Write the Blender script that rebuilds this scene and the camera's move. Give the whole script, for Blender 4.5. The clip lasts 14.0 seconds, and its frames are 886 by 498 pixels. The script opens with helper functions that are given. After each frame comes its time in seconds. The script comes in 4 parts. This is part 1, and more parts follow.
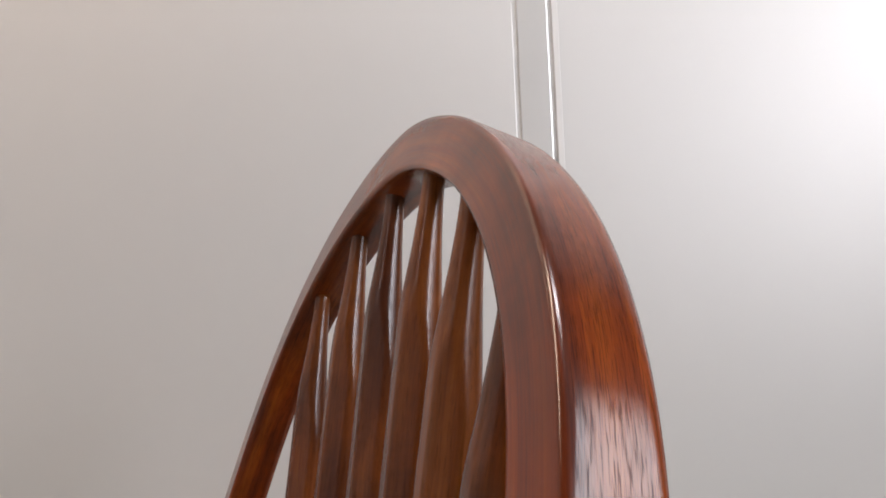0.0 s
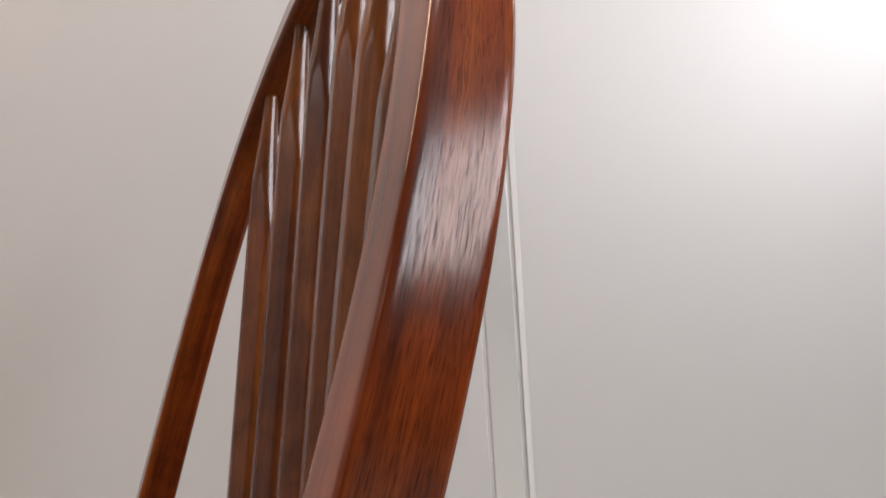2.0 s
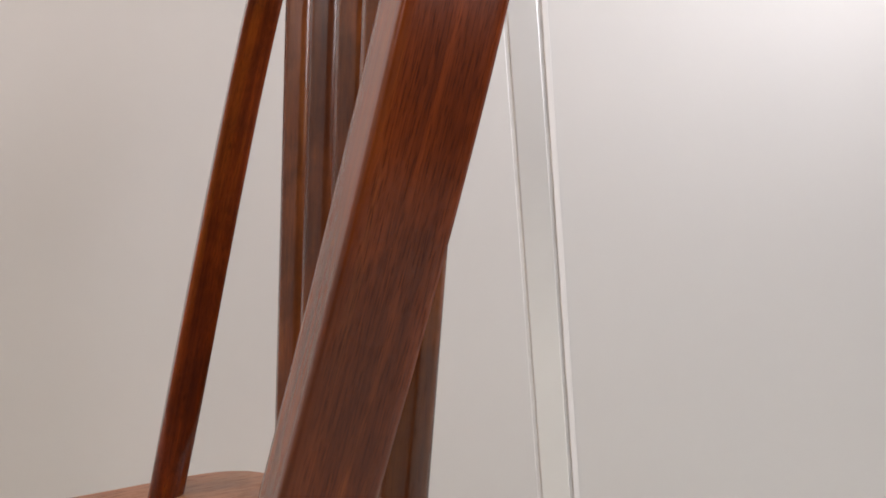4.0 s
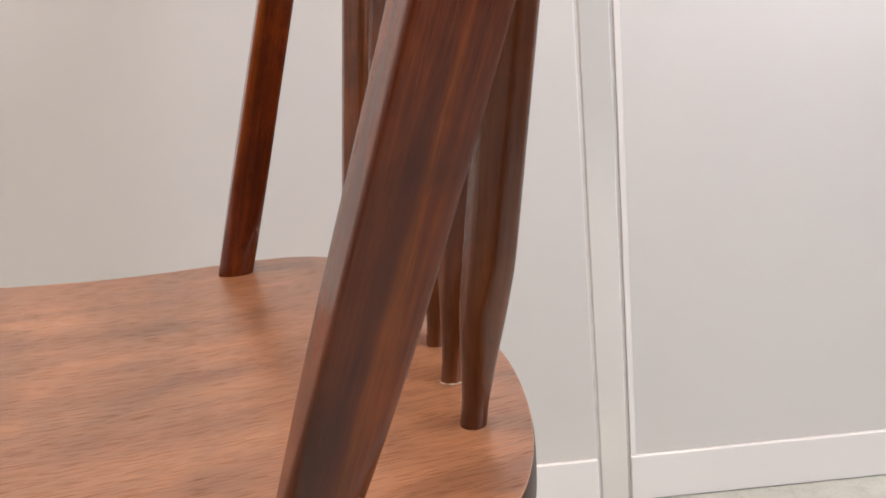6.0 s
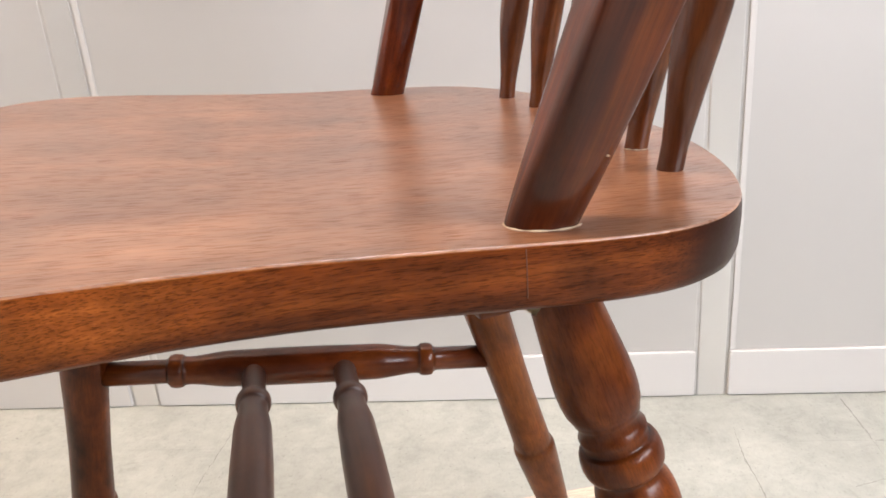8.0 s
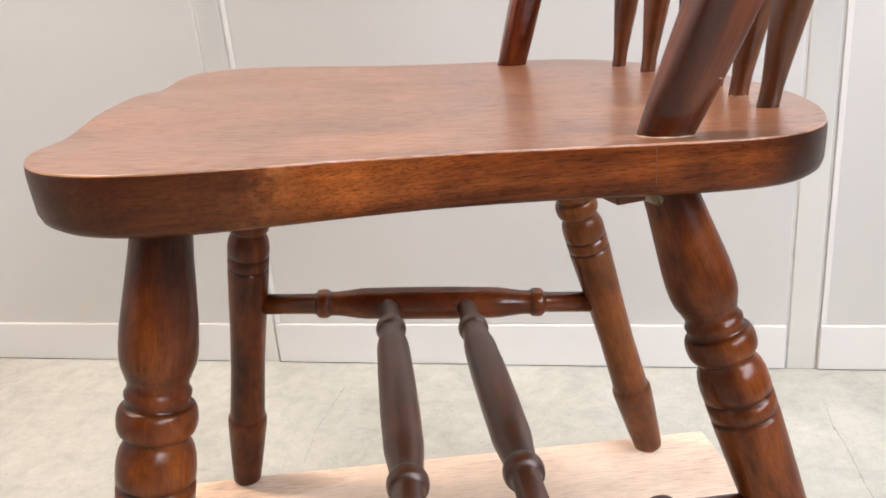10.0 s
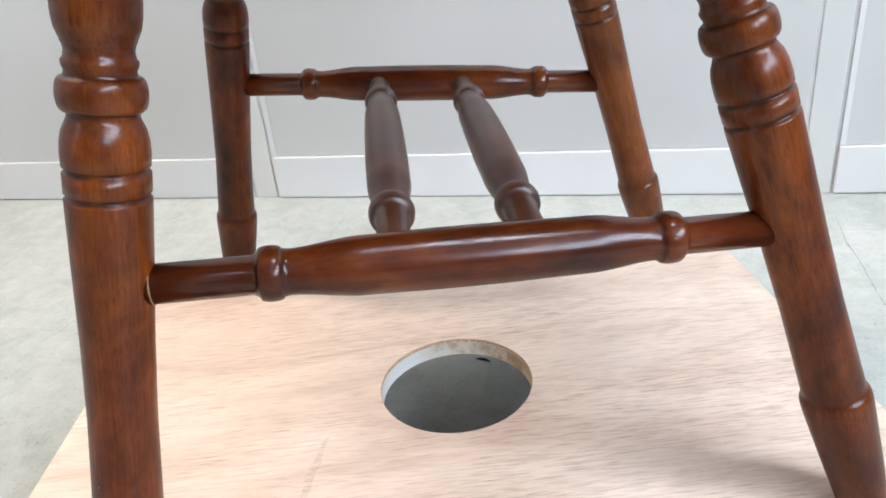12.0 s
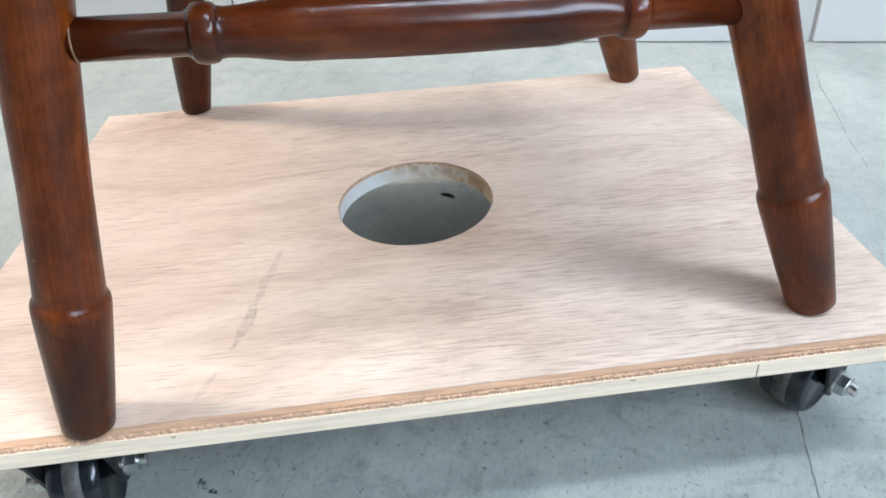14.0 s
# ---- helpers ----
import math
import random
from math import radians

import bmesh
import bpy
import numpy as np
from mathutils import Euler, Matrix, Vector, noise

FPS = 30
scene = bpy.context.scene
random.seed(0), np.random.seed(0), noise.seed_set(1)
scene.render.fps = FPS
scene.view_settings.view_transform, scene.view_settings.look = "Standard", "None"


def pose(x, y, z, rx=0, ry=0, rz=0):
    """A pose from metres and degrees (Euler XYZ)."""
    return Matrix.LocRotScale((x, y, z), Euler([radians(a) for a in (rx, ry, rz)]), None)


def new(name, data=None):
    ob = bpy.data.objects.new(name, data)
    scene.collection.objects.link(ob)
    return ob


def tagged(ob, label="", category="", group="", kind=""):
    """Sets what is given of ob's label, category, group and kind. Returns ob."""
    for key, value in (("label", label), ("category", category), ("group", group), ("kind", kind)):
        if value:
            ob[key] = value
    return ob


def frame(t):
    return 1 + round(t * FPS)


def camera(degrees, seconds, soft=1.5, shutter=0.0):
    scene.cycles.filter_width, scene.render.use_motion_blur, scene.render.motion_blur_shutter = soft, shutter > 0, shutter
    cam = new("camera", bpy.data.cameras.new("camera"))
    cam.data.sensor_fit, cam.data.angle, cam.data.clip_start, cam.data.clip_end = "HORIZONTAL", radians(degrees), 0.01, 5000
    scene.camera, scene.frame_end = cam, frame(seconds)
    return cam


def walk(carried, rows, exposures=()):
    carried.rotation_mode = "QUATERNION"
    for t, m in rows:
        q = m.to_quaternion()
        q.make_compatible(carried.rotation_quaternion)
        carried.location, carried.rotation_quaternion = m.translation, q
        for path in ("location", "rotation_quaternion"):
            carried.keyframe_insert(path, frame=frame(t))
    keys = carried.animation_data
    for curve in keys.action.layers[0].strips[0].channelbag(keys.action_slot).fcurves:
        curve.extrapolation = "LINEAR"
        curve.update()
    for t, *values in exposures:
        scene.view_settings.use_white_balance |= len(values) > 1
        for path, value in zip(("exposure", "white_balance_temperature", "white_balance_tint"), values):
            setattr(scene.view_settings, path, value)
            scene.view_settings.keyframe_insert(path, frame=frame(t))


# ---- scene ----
cam = camera(60.75, 14.0, 1.75)
PATH = [
    (0, pose(0.2715, -0.4648, 0.9917, 94.301, 2.151, -2.518)),
    (0.5, pose(0.2849, -0.4678, 0.9825, 94.311, 1.831, -4.671)),
    (1, pose(0.2864, -0.4934, 0.9578, 92.863, 2.937, -5.349)),
    (1.5, pose(0.2833, -0.5052, 0.9256, 91.049, 3.355, -5.357)),
    (2, pose(0.2801, -0.5141, 0.8923, 89.055, 3.615, -5.309)),
    (2.5, pose(0.2793, -0.5231, 0.8664, 87.425, 4.016, -4.894)),
    (3, pose(0.2713, -0.5302, 0.8366, 85.547, 4.135, -4.556)),
    (3.2, pose(0.2678, -0.5297, 0.8239, 84.836, 4.313, -4.463)),
    (5.3, pose(0.2399, -0.5337, 0.7368, 76.752, 5.780, -2.221)),
    (5.5, pose(0.2365, -0.5333, 0.7252, 76.055, 5.831, -1.914)),
    (6, pose(0.2247, -0.5343, 0.6982, 74.305, 5.827, -1.249)),
    (6.5, pose(0.2128, -0.5356, 0.6731, 72.647, 5.623, -0.335)),
    (7, pose(0.1998, -0.5414, 0.6479, 71.272, 5.213, 0.617)),
    (7.5, pose(0.1835, -0.5522, 0.6313, 70.118, 4.674, 1.985)),
    (8, pose(0.1602, -0.5744, 0.6232, 70.255, 4.137, 4.707)),
    (8.2, pose(0.1542, -0.5869, 0.6234, 70.346, 3.807, 5.955)),
    (10.3, pose(0.1388, -0.6806, 0.6071, 70.779, 5.159, 11.257)),
    (10.5, pose(0.1396, -0.6801, 0.5962, 70.299, 5.263, 11.432)),
    (11, pose(0.1404, -0.6801, 0.5632, 68.350, 5.353, 11.676)),
    (11.5, pose(0.1408, -0.6780, 0.5331, 65.724, 5.434, 11.635)),
    (12, pose(0.1429, -0.6779, 0.5004, 62.692, 5.514, 11.513)),
    (12.5, pose(0.1479, -0.6814, 0.4750, 59.627, 5.512, 11.189)),
    (13, pose(0.1515, -0.6876, 0.4590, 57.050, 5.215, 10.881)),
    (13.5, pose(0.1552, -0.6928, 0.4479, 55.366, 4.556, 10.684)),
    (14, pose(0.1556, -0.6910, 0.4436, 53.875, 3.956, 10.491)),
]
EXPOSURES = [
    (0.0, -0.48, 7300, 23),
    (3.2, -0.22, 7500, 24.5),
    (5.5, 0.04, 7500, 25),
    (6.5, 0.17, 7450, 25),
    (8.2, 0.36, 7350, 24),
    (10.5, 0.44, 7100, 23),
    (11.5, 0.49, 6600, 20.5),
    (12.5, 0.38, 5980, 12.8),
    (14.0, 0.22, 5900, 12.3),
]
walk(cam, PATH, EXPOSURES)

# ---- light ----
ROOM_X0, ROOM_X1, ROOM_Y0, ROOM_H = -3.4, 2.7, -5.0, 3.0
WALL_Y = 0.4575
world = bpy.data.worlds.new("sky")
world.use_nodes = True
scene.world = world
sky = world.node_tree.nodes.new("ShaderNodeTexSky")
sky.sky_type = "NISHITA"
sky.sun_disc = False
sky.sun_elevation, sky.sun_rotation = radians(40), radians(150)
world.node_tree.links.new(sky.outputs[0], world.node_tree.nodes["Background"].inputs[0])
world.node_tree.nodes["Background"].inputs[1].default_value = 0.12


def area_lamp(name, m, sx, sy, watts, colour):
    data = bpy.data.lights.new(name, "AREA")
    data.shape, data.size, data.size_y, data.energy, data.color = "RECTANGLE", sx, sy, watts, colour
    ob = new(name, data)
    ob.matrix_world = m
    return ob


WARM, COOL = (1.0, 0.82, 0.62), (0.83, 0.925, 1.0)
# the third lamp is added to brighten the west wall for reflections
LAMPS = [(-1.4, -0.12, 48, 2.1, WARM), (0.75, -0.50, 35, 1.0, COOL), (-2.75, -3.1, 5, 1.15, COOL)]
for lx, ly, watts, long, tint in LAMPS:
    area_lamp("ceiling_light_lamp", pose(lx, ly, ROOM_H - 0.075), long, 0.26, watts, tint)
WINDOW = (-4.1, -0.55, 1.5, 2.75)
area_lamp("window_daylight", pose(ROOM_X1 + 0.13, (WINDOW[0] + WINDOW[1]) / 2, (WINDOW[2] + WINDOW[3]) / 2, 90, 0, 90),
          WINDOW[1] - WINDOW[0], WINDOW[3] - WINDOW[2], 215, (0.765, 0.895, 1.0))


# ---- materials ----
def material(name):
    mat = bpy.data.materials.new(name)
    mat.use_nodes = True
    return mat, mat.node_tree.nodes, mat.node_tree.links, mat.node_tree.nodes["Principled BSDF"]


def node(nodes, kind, **inputs):
    n = nodes.new(kind)
    for key, value in inputs.items():
        n.inputs[key.replace("_", " ")].default_value = value
    return n


def ramp(nodes, stops, interpolation="LINEAR"):
    n = nodes.new("ShaderNodeValToRGB")
    n.color_ramp.interpolation = interpolation
    while len(n.color_ramp.elements) < len(stops):
        n.color_ramp.elements.new(0.5)
    for e, (pos, col) in zip(n.color_ramp.elements, stops):
        e.position = pos
        e.color = (*col, 1) if len(col) == 3 else col
    return n


def mixed(nodes, links, mode, factor, a, b):
    n = nodes.new("ShaderNodeMix")
    n.data_type, n.blend_type = "RGBA", mode
    for socket, value in ((n.inputs[0], factor), (n.inputs[6], a), (n.inputs[7], b)):
        if hasattr(value, "is_linked"):
            links.new(value, socket)
        elif isinstance(value, tuple):
            socket.default_value = (*value, 1)
        else:
            socket.default_value = value
    return n.outputs[2]


def scaled(nodes, links, vector, sx, sy, sz):
    n = nodes.new("ShaderNodeMapping")
    n.inputs["Scale"].default_value = (sx, sy, sz)
    links.new(vector, n.inputs["Vector"])
    return n.outputs[0]


def bump(nodes, links, height, strength, distance, bsdf, below=None):
    n = nodes.new("ShaderNodeBump")
    n.inputs["Strength"].default_value, n.inputs["Distance"].default_value = strength, distance
    links.new(height, n.inputs["Height"])
    if below is not None:
        links.new(below, n.inputs["Normal"])
    links.new(n.outputs[0], bsdf.inputs["Normal"])
    return n.outputs[0]


def stained_wood(name, dark, mid, light, rough, coat, pores=0.6, worn=(0.42, 0.16, 0.05), coat_rough=0.12, pore_size=(1300, 120), fibres=0.7, shine=0.04, coat_ior=1.5, pore_cut=0.33, relief=0.12, blotches=(0.5, 1.25), stretch=(55, 5), fibre_size=(620, 22)):
    """Stained, varnished wood; the mesh's 'grain' attribute holds metres across, across and along the fibres."""
    mat, nodes, links, bsdf = material(name)
    at = nodes.new("ShaderNodeAttribute")
    at.attribute_name = "grain"
    info = nodes.new("ShaderNodeObjectInfo")
    shift = nodes.new("ShaderNodeVectorMath")
    shift.operation = "MULTIPLY_ADD"
    links.new(info.outputs["Random"], shift.inputs[0])
    shift.inputs[1].default_value = (3.1, 2.3, 5.7)
    links.new(at.outputs["Vector"], shift.inputs[2])
    vec = shift.outputs[0]
    broad = node(nodes, "ShaderNodeTexNoise", Scale=1.0, Detail=4.0, Roughness=0.6, Distortion=0.4)
    links.new(scaled(nodes, links, vec, stretch[0], stretch[0], stretch[1]), broad.inputs["Vector"])
    fibre = node(nodes, "ShaderNodeTexNoise", Scale=1.0, Detail=3.0, Roughness=0.7)
    links.new(scaled(nodes, links, vec, fibre_size[0], fibre_size[0], fibre_size[1]), fibre.inputs["Vector"])
    pore = node(nodes, "ShaderNodeTexNoise", Scale=1.0, Detail=1.0, Roughness=0.5)
    links.new(scaled(nodes, links, vec, pore_size[0], pore_size[0], pore_size[1]), pore.inputs["Vector"])
    blotch = node(nodes, "ShaderNodeTexNoise", Scale=17.0, Detail=5.0, Roughness=0.62, Distortion=0.4)
    links.new(vec, blotch.inputs["Vector"])
    base = ramp(nodes, [(0.28, dark), (0.5, mid), (0.72, light)])
    links.new(broad.outputs["Fac"], base.inputs[0])
    fr = ramp(nodes, [(0.3, (0.50, 0.47, 0.45)), (0.62, (1.18, 1.18, 1.18))])
    links.new(fibre.outputs["Fac"], fr.inputs[0])
    col = mixed(nodes, links, "MULTIPLY", fibres, base.outputs[0], fr.outputs[0])
    br = ramp(nodes, [(0.32, (blotches[0], blotches[0] * 0.93, blotches[0] * 0.9)), (0.68, (blotches[1], blotches[1] * 0.98, blotches[1] * 0.96))])
    links.new(blotch.outputs["Fac"], br.inputs[0])
    col = mixed(nodes, links, "MULTIPLY", 0.85, col, br.outputs[0])
    pr = ramp(nodes, [(pore_cut, (0.22, 0.18, 0.18)), (pore_cut + 0.07, (1, 1, 1))])
    links.new(pore.outputs["Fac"], pr.inputs[0])
    filled = nodes.new("ShaderNodeAttribute")
    filled.attribute_name = "filled"
    pits = nodes.new("ShaderNodeMath")
    pits.operation = "MAXIMUM"
    links.new(pr.outputs[0], pits.inputs[0])
    links.new(filled.outputs["Fac"], pits.inputs[1])
    col = mixed(nodes, links, "MULTIPLY", pores, col, pits.outputs[0])
    wear = nodes.new("ShaderNodeAttribute")
    wear.attribute_name = "wear"
    wn = node(nodes, "ShaderNodeTexNoise", Scale=45.0, Detail=5.0, Roughness=0.7)
    links.new(vec, wn.inputs["Vector"])
    wr = ramp(nodes, [(0.42, (0, 0, 0)), (0.6, (1, 1, 1))])
    links.new(wn.outputs["Fac"], wr.inputs[0])
    wm = nodes.new("ShaderNodeMath")
    wm.operation = "MULTIPLY"
    wm.use_clamp = True
    links.new(wear.outputs["Fac"], wm.inputs[0])
    links.new(wr.outputs[0], wm.inputs[1])
    col = mixed(nodes, links, "MIX", wm.outputs[0], col, worn)
    # mask for groove glaze, dark stain and shade put into the colour
    glaze_shade = nodes.new("ShaderNodeAttribute")
    glaze_shade.attribute_name = "glaze_shade"
    col = mixed(nodes, links, "MIX", glaze_shade.outputs["Fac"], col, (0.024, 0.0072, 0.004))
    links.new(col, bsdf.inputs["Base Color"])
    rr = nodes.new("ShaderNodeMapRange")
    rr.inputs["To Min"].default_value, rr.inputs["To Max"].default_value = rough - 0.05, rough + 0.10
    links.new(fibre.outputs["Fac"], rr.inputs["Value"])
    links.new(rr.outputs[0], bsdf.inputs["Roughness"])
    cw = nodes.new("ShaderNodeMapRange")
    cw.inputs["To Min"].default_value, cw.inputs["To Max"].default_value = coat * 0.15, coat
    links.new(pits.outputs[0], cw.inputs["Value"])
    if pores:
        links.new(cw.outputs[0], bsdf.inputs["Coat Weight"])
    else:
        bsdf.inputs["Coat Weight"].default_value = coat
    bsdf.inputs["Coat IOR"].default_value = coat_ior
    bsdf.inputs["Coat Roughness"].default_value = coat_rough
    bsdf.inputs["Specular IOR Level"].default_value = shine
    first = bump(nodes, links, pits.outputs[0], relief, 0.0003, bsdf)
    links.new(first, bsdf.inputs["Coat Normal"])
    bump(nodes, links, fibre.outputs["Fac"], 0.10, 0.0003, bsdf, first)
    return mat


WOOD = stained_wood("stained_wood", (0.031, 0.0058, 0.0012), (0.106, 0.0208, 0.0030), (0.238, 0.060, 0.0082), 0.42, 0.54, 0.3, coat_rough=0.24, pore_size=(1700, 150), pore_cut=0.35, relief=0.05, fibres=0.5, blotches=(0.28, 1.42), stretch=(24, 8), fibre_size=(700, 30))
STRETCHER_WOOD = stained_wood("stretcher_wood", (0.034, 0.0056, 0.0011), (0.088, 0.0162, 0.0025), (0.175, 0.042, 0.0060), 0.42, 0.68, 0.12, coat_rough=0.21, fibres=0.35, blotches=(0.45, 1.3), stretch=(30, 11))
SPINDLE_WOOD = stained_wood("spindle_wood", (0.070, 0.0150, 0.0028), (0.118, 0.0280, 0.0042), (0.195, 0.055, 0.0080), 0.45, 0.85, 0.25, coat_rough=0.21, fibres=0.45, coat_ior=1.6, relief=0.03)
# lighter, more orange copy of WOOD, for the far rear leg only
FAR_LEG_WOOD = stained_wood("far_leg_wood", (0.068, 0.0140, 0.0024), (0.142, 0.0360, 0.0050), (0.240, 0.072, 0.0100), 0.42, 0.65, 0.3, coat_rough=0.24, pore_size=(1700, 150), pore_cut=0.35, relief=0.05, fibres=0.5, blotches=(0.5, 1.25), stretch=(24, 8), fibre_size=(700, 30))
CROSS_WOOD = stained_wood("cross_stretcher_wood", (0.050, 0.0120, 0.0036), (0.080, 0.0210, 0.0060), (0.120, 0.036, 0.0095), 0.5, 0.9, 0.0, coat_rough=0.42, fibres=0.3, coat_ior=1.7)
HOOP_WOOD = stained_wood("hoop_wood", (0.066, 0.0098, 0.0015), (0.146, 0.0232, 0.0022), (0.240, 0.052, 0.0048), 0.42, 0.82, 0.6, coat_rough=0.165, pore_size=(4200, 150), fibres=0.5, coat_ior=1.5, pore_cut=0.38, relief=0.06, stretch=(90, 4), fibre_size=(1100, 26))
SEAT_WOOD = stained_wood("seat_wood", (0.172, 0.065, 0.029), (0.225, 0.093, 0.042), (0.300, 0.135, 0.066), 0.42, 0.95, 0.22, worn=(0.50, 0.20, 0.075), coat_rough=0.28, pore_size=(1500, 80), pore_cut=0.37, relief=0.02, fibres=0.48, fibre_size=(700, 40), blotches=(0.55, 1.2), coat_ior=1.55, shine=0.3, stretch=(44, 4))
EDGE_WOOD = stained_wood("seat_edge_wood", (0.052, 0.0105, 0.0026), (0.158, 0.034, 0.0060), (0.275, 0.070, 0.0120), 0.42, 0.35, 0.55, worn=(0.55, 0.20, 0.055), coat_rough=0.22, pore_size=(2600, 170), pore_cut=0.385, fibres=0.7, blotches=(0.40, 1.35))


def plain(name, colour, rough, metal=0.0, noise_scale=40.0, spread=0.12, bump_depth=0.0, coat=0.0, squash=None):
    """A surface with slight mottling and unevenness."""
    mat, nodes, links, bsdf = material(name)
    tc = nodes.new("ShaderNodeTexCoord")
    n = node(nodes, "ShaderNodeTexNoise", Scale=noise_scale, Detail=5.0, Roughness=0.6)
    links.new(scaled(nodes, links, tc.outputs["Object"], *squash) if squash else tc.outputs["Object"], n.inputs["Vector"])
    r = ramp(nodes, [(0.25, tuple(c * (1 - spread) for c in colour)), (0.75, tuple(min(1, c * (1 + spread)) for c in colour))])
    links.new(n.outputs["Fac"], r.inputs[0])
    links.new(r.outputs[0], bsdf.inputs["Base Color"])
    bsdf.inputs["Roughness"].default_value, bsdf.inputs["Metallic"].default_value = rough, metal
    bsdf.inputs["Coat Weight"].default_value = coat
    if bump_depth:
        bump(nodes, links, n.outputs["Fac"], 0.3, bump_depth, bsdf)
    return mat


PANEL = plain("panel_paint", (0.59, 0.585, 0.57), 0.50, 0.36, 1.3, 0.03, 0.002)
POST_ALU = plain("post_paint", (0.70, 0.695, 0.675), 0.30, 0.5, 6.0, 0.03)
GASKET = plain("gasket", (0.52, 0.515, 0.50), 0.6)
BASE_PAINT = plain("base_paint", (0.64, 0.635, 0.62), 0.33, 0.0, 3.0, 0.03)
# unseen walls and ceiling: dark ones cut bounce, the pale one feeds reflections
PLASTER = plain("plaster", (0.15, 0.146, 0.142), 0.85, 0.0, 3.0, 0.04)
WALL_PAINT = plain("pale_wall_paint", (0.62, 0.61, 0.59), 0.8, 0.0, 3.0, 0.04)
CEILING_MAT = plain("ceiling_paint", (0.22, 0.216, 0.21), 0.9, 0.0, 4.0, 0.04)
RUBBER = plain("castor_rubber", (0.009, 0.011, 0.014), 0.2, 0.0, 70.0, 0.4, 0.0012)
DUSTY = plain("dusty_tread", (0.090, 0.082, 0.074), 0.5, 0.0, 120.0, 0.75, 0.0012)
ZINC = plain("zinc_steel", (0.62, 0.62, 0.60), 0.3, 1.0, 90.0, 0.15)
DARK_STEEL = plain("dull_steel", (0.05, 0.05, 0.05), 0.5, 0.6, 60.0, 0.3)
GLUE = plain("dried_glue", (0.58, 0.46, 0.32), 0.6, 0.0, 200.0, 0.2)
DOWEL = plain("bare_dowel", (0.26, 0.14, 0.065), 0.6, 0.0, 300.0, 0.6)
JOINT = plain("joint_filler", (0.115, 0.036, 0.011), 0.9)
BARE = plain("bare_chip", (0.36, 0.21, 0.12), 0.6)
TAPE = plain("masking_tape", (0.56, 0.50, 0.36), 0.7, 0.0, 60.0, 0.1)
DEBRIS = plain("dark_debris", (0.02, 0.018, 0.016), 0.8, 0.0, 200.0, 0.3)
INK = plain("ink", (0.05, 0.055, 0.055), 0.7, 0.0, 300.0, 0.3)
FRAME_PAINT = plain("window_frame_paint", (0.6, 0.6, 0.59), 0.4, 0.0, 10.0, 0.04)


def floor_material():
    mat, nodes, links, bsdf = material("worn_floor")
    geo = nodes.new("ShaderNodeNewGeometry")
    vec = geo.outputs["Position"]
    info = nodes.new("ShaderNodeObjectInfo")
    big = node(nodes, "ShaderNodeTexNoise", Scale=2.6, Detail=6.0, Roughness=0.62, Distortion=0.6)
    fine = node(nodes, "ShaderNodeTexNoise", Scale=38.0, Detail=6.0, Roughness=0.7)
    spots = node(nodes, "ShaderNodeTexNoise", Scale=11.0, Detail=5.0, Roughness=0.75, Distortion=0.3)
    for n in (big, fine, spots):
        links.new(vec, n.inputs["Vector"])
    base = ramp(nodes, [(0.3, (0.325, 0.340, 0.308)), (0.55, (0.412, 0.430, 0.393)), (0.75, (0.458, 0.475, 0.434))])
    links.new(big.outputs["Fac"], base.inputs[0])
    fr = ramp(nodes, [(0.3, (0.86, 0.86, 0.86)), (0.7, (1.05, 1.05, 1.05))])
    links.new(fine.outputs["Fac"], fr.inputs[0])
    col = mixed(nodes, links, "MULTIPLY", 1.0, base.outputs[0], fr.outputs[0])
    sr = ramp(nodes, [(0.62, (0, 0, 0)), (0.76, (0.55, 0.55, 0.55))])
    links.new(spots.outputs["Fac"], sr.inputs[0])
    col = mixed(nodes, links, "MIX", sr.outputs[0], col, (0.20, 0.205, 0.18))
    mott = node(nodes, "ShaderNodeTexNoise", Scale=17.0, Detail=9.0, Roughness=0.78, Distortion=0.8)
    links.new(vec, mott.inputs["Vector"])
    mr = ramp(nodes, [(0.36, (0.60, 0.62, 0.62)), (0.5, (0.98, 0.98, 0.98)), (0.66, (1.10, 1.10, 1.08))])
    links.new(mott.outputs["Fac"], mr.inputs[0])
    apart = nodes.new("ShaderNodeSeparateXYZ")
    links.new(vec, apart.inputs[0])
    # mottling, flecks and scrapes strengthen towards negative y
    mottle_gain = nodes.new("ShaderNodeMapRange")
    for key, value in (("From Min", -0.10), ("From Max", -0.45), ("To Min", 0.38), ("To Max", 1.0)):
        mottle_gain.inputs[key].default_value = value
    links.new(apart.outputs[1], mottle_gain.inputs["Value"])
    col = mixed(nodes, links, "MULTIPLY", mottle_gain.outputs[0], col, mr.outputs[0])
    fleck = node(nodes, "ShaderNodeTexNoise", Scale=170.0, Detail=2.0, Roughness=0.6)
    links.new(vec, fleck.inputs["Vector"])
    fl = ramp(nodes, [(0.30, (0.45, 0.46, 0.45)), (0.36, (1, 1, 1))])
    links.new(fleck.outputs["Fac"], fl.inputs[0])
    col = mixed(nodes, links, "MULTIPLY", mottle_gain.outputs[0], col, fl.outputs[0])
    scrape = node(nodes, "ShaderNodeTexNoise", Scale=1.0, Detail=3.0, Roughness=0.65)
    links.new(scaled(nodes, links, vec, 330, 110, 1), scrape.inputs["Vector"])
    sc = ramp(nodes, [(0.34, (0.80, 0.81, 0.81)), (0.45, (1, 1, 1)), (0.68, (1.06, 1.06, 1.05))])
    links.new(scrape.outputs["Fac"], sc.inputs[0])
    col = mixed(nodes, links, "MULTIPLY", mottle_gain.outputs[0], col, sc.outputs[0])
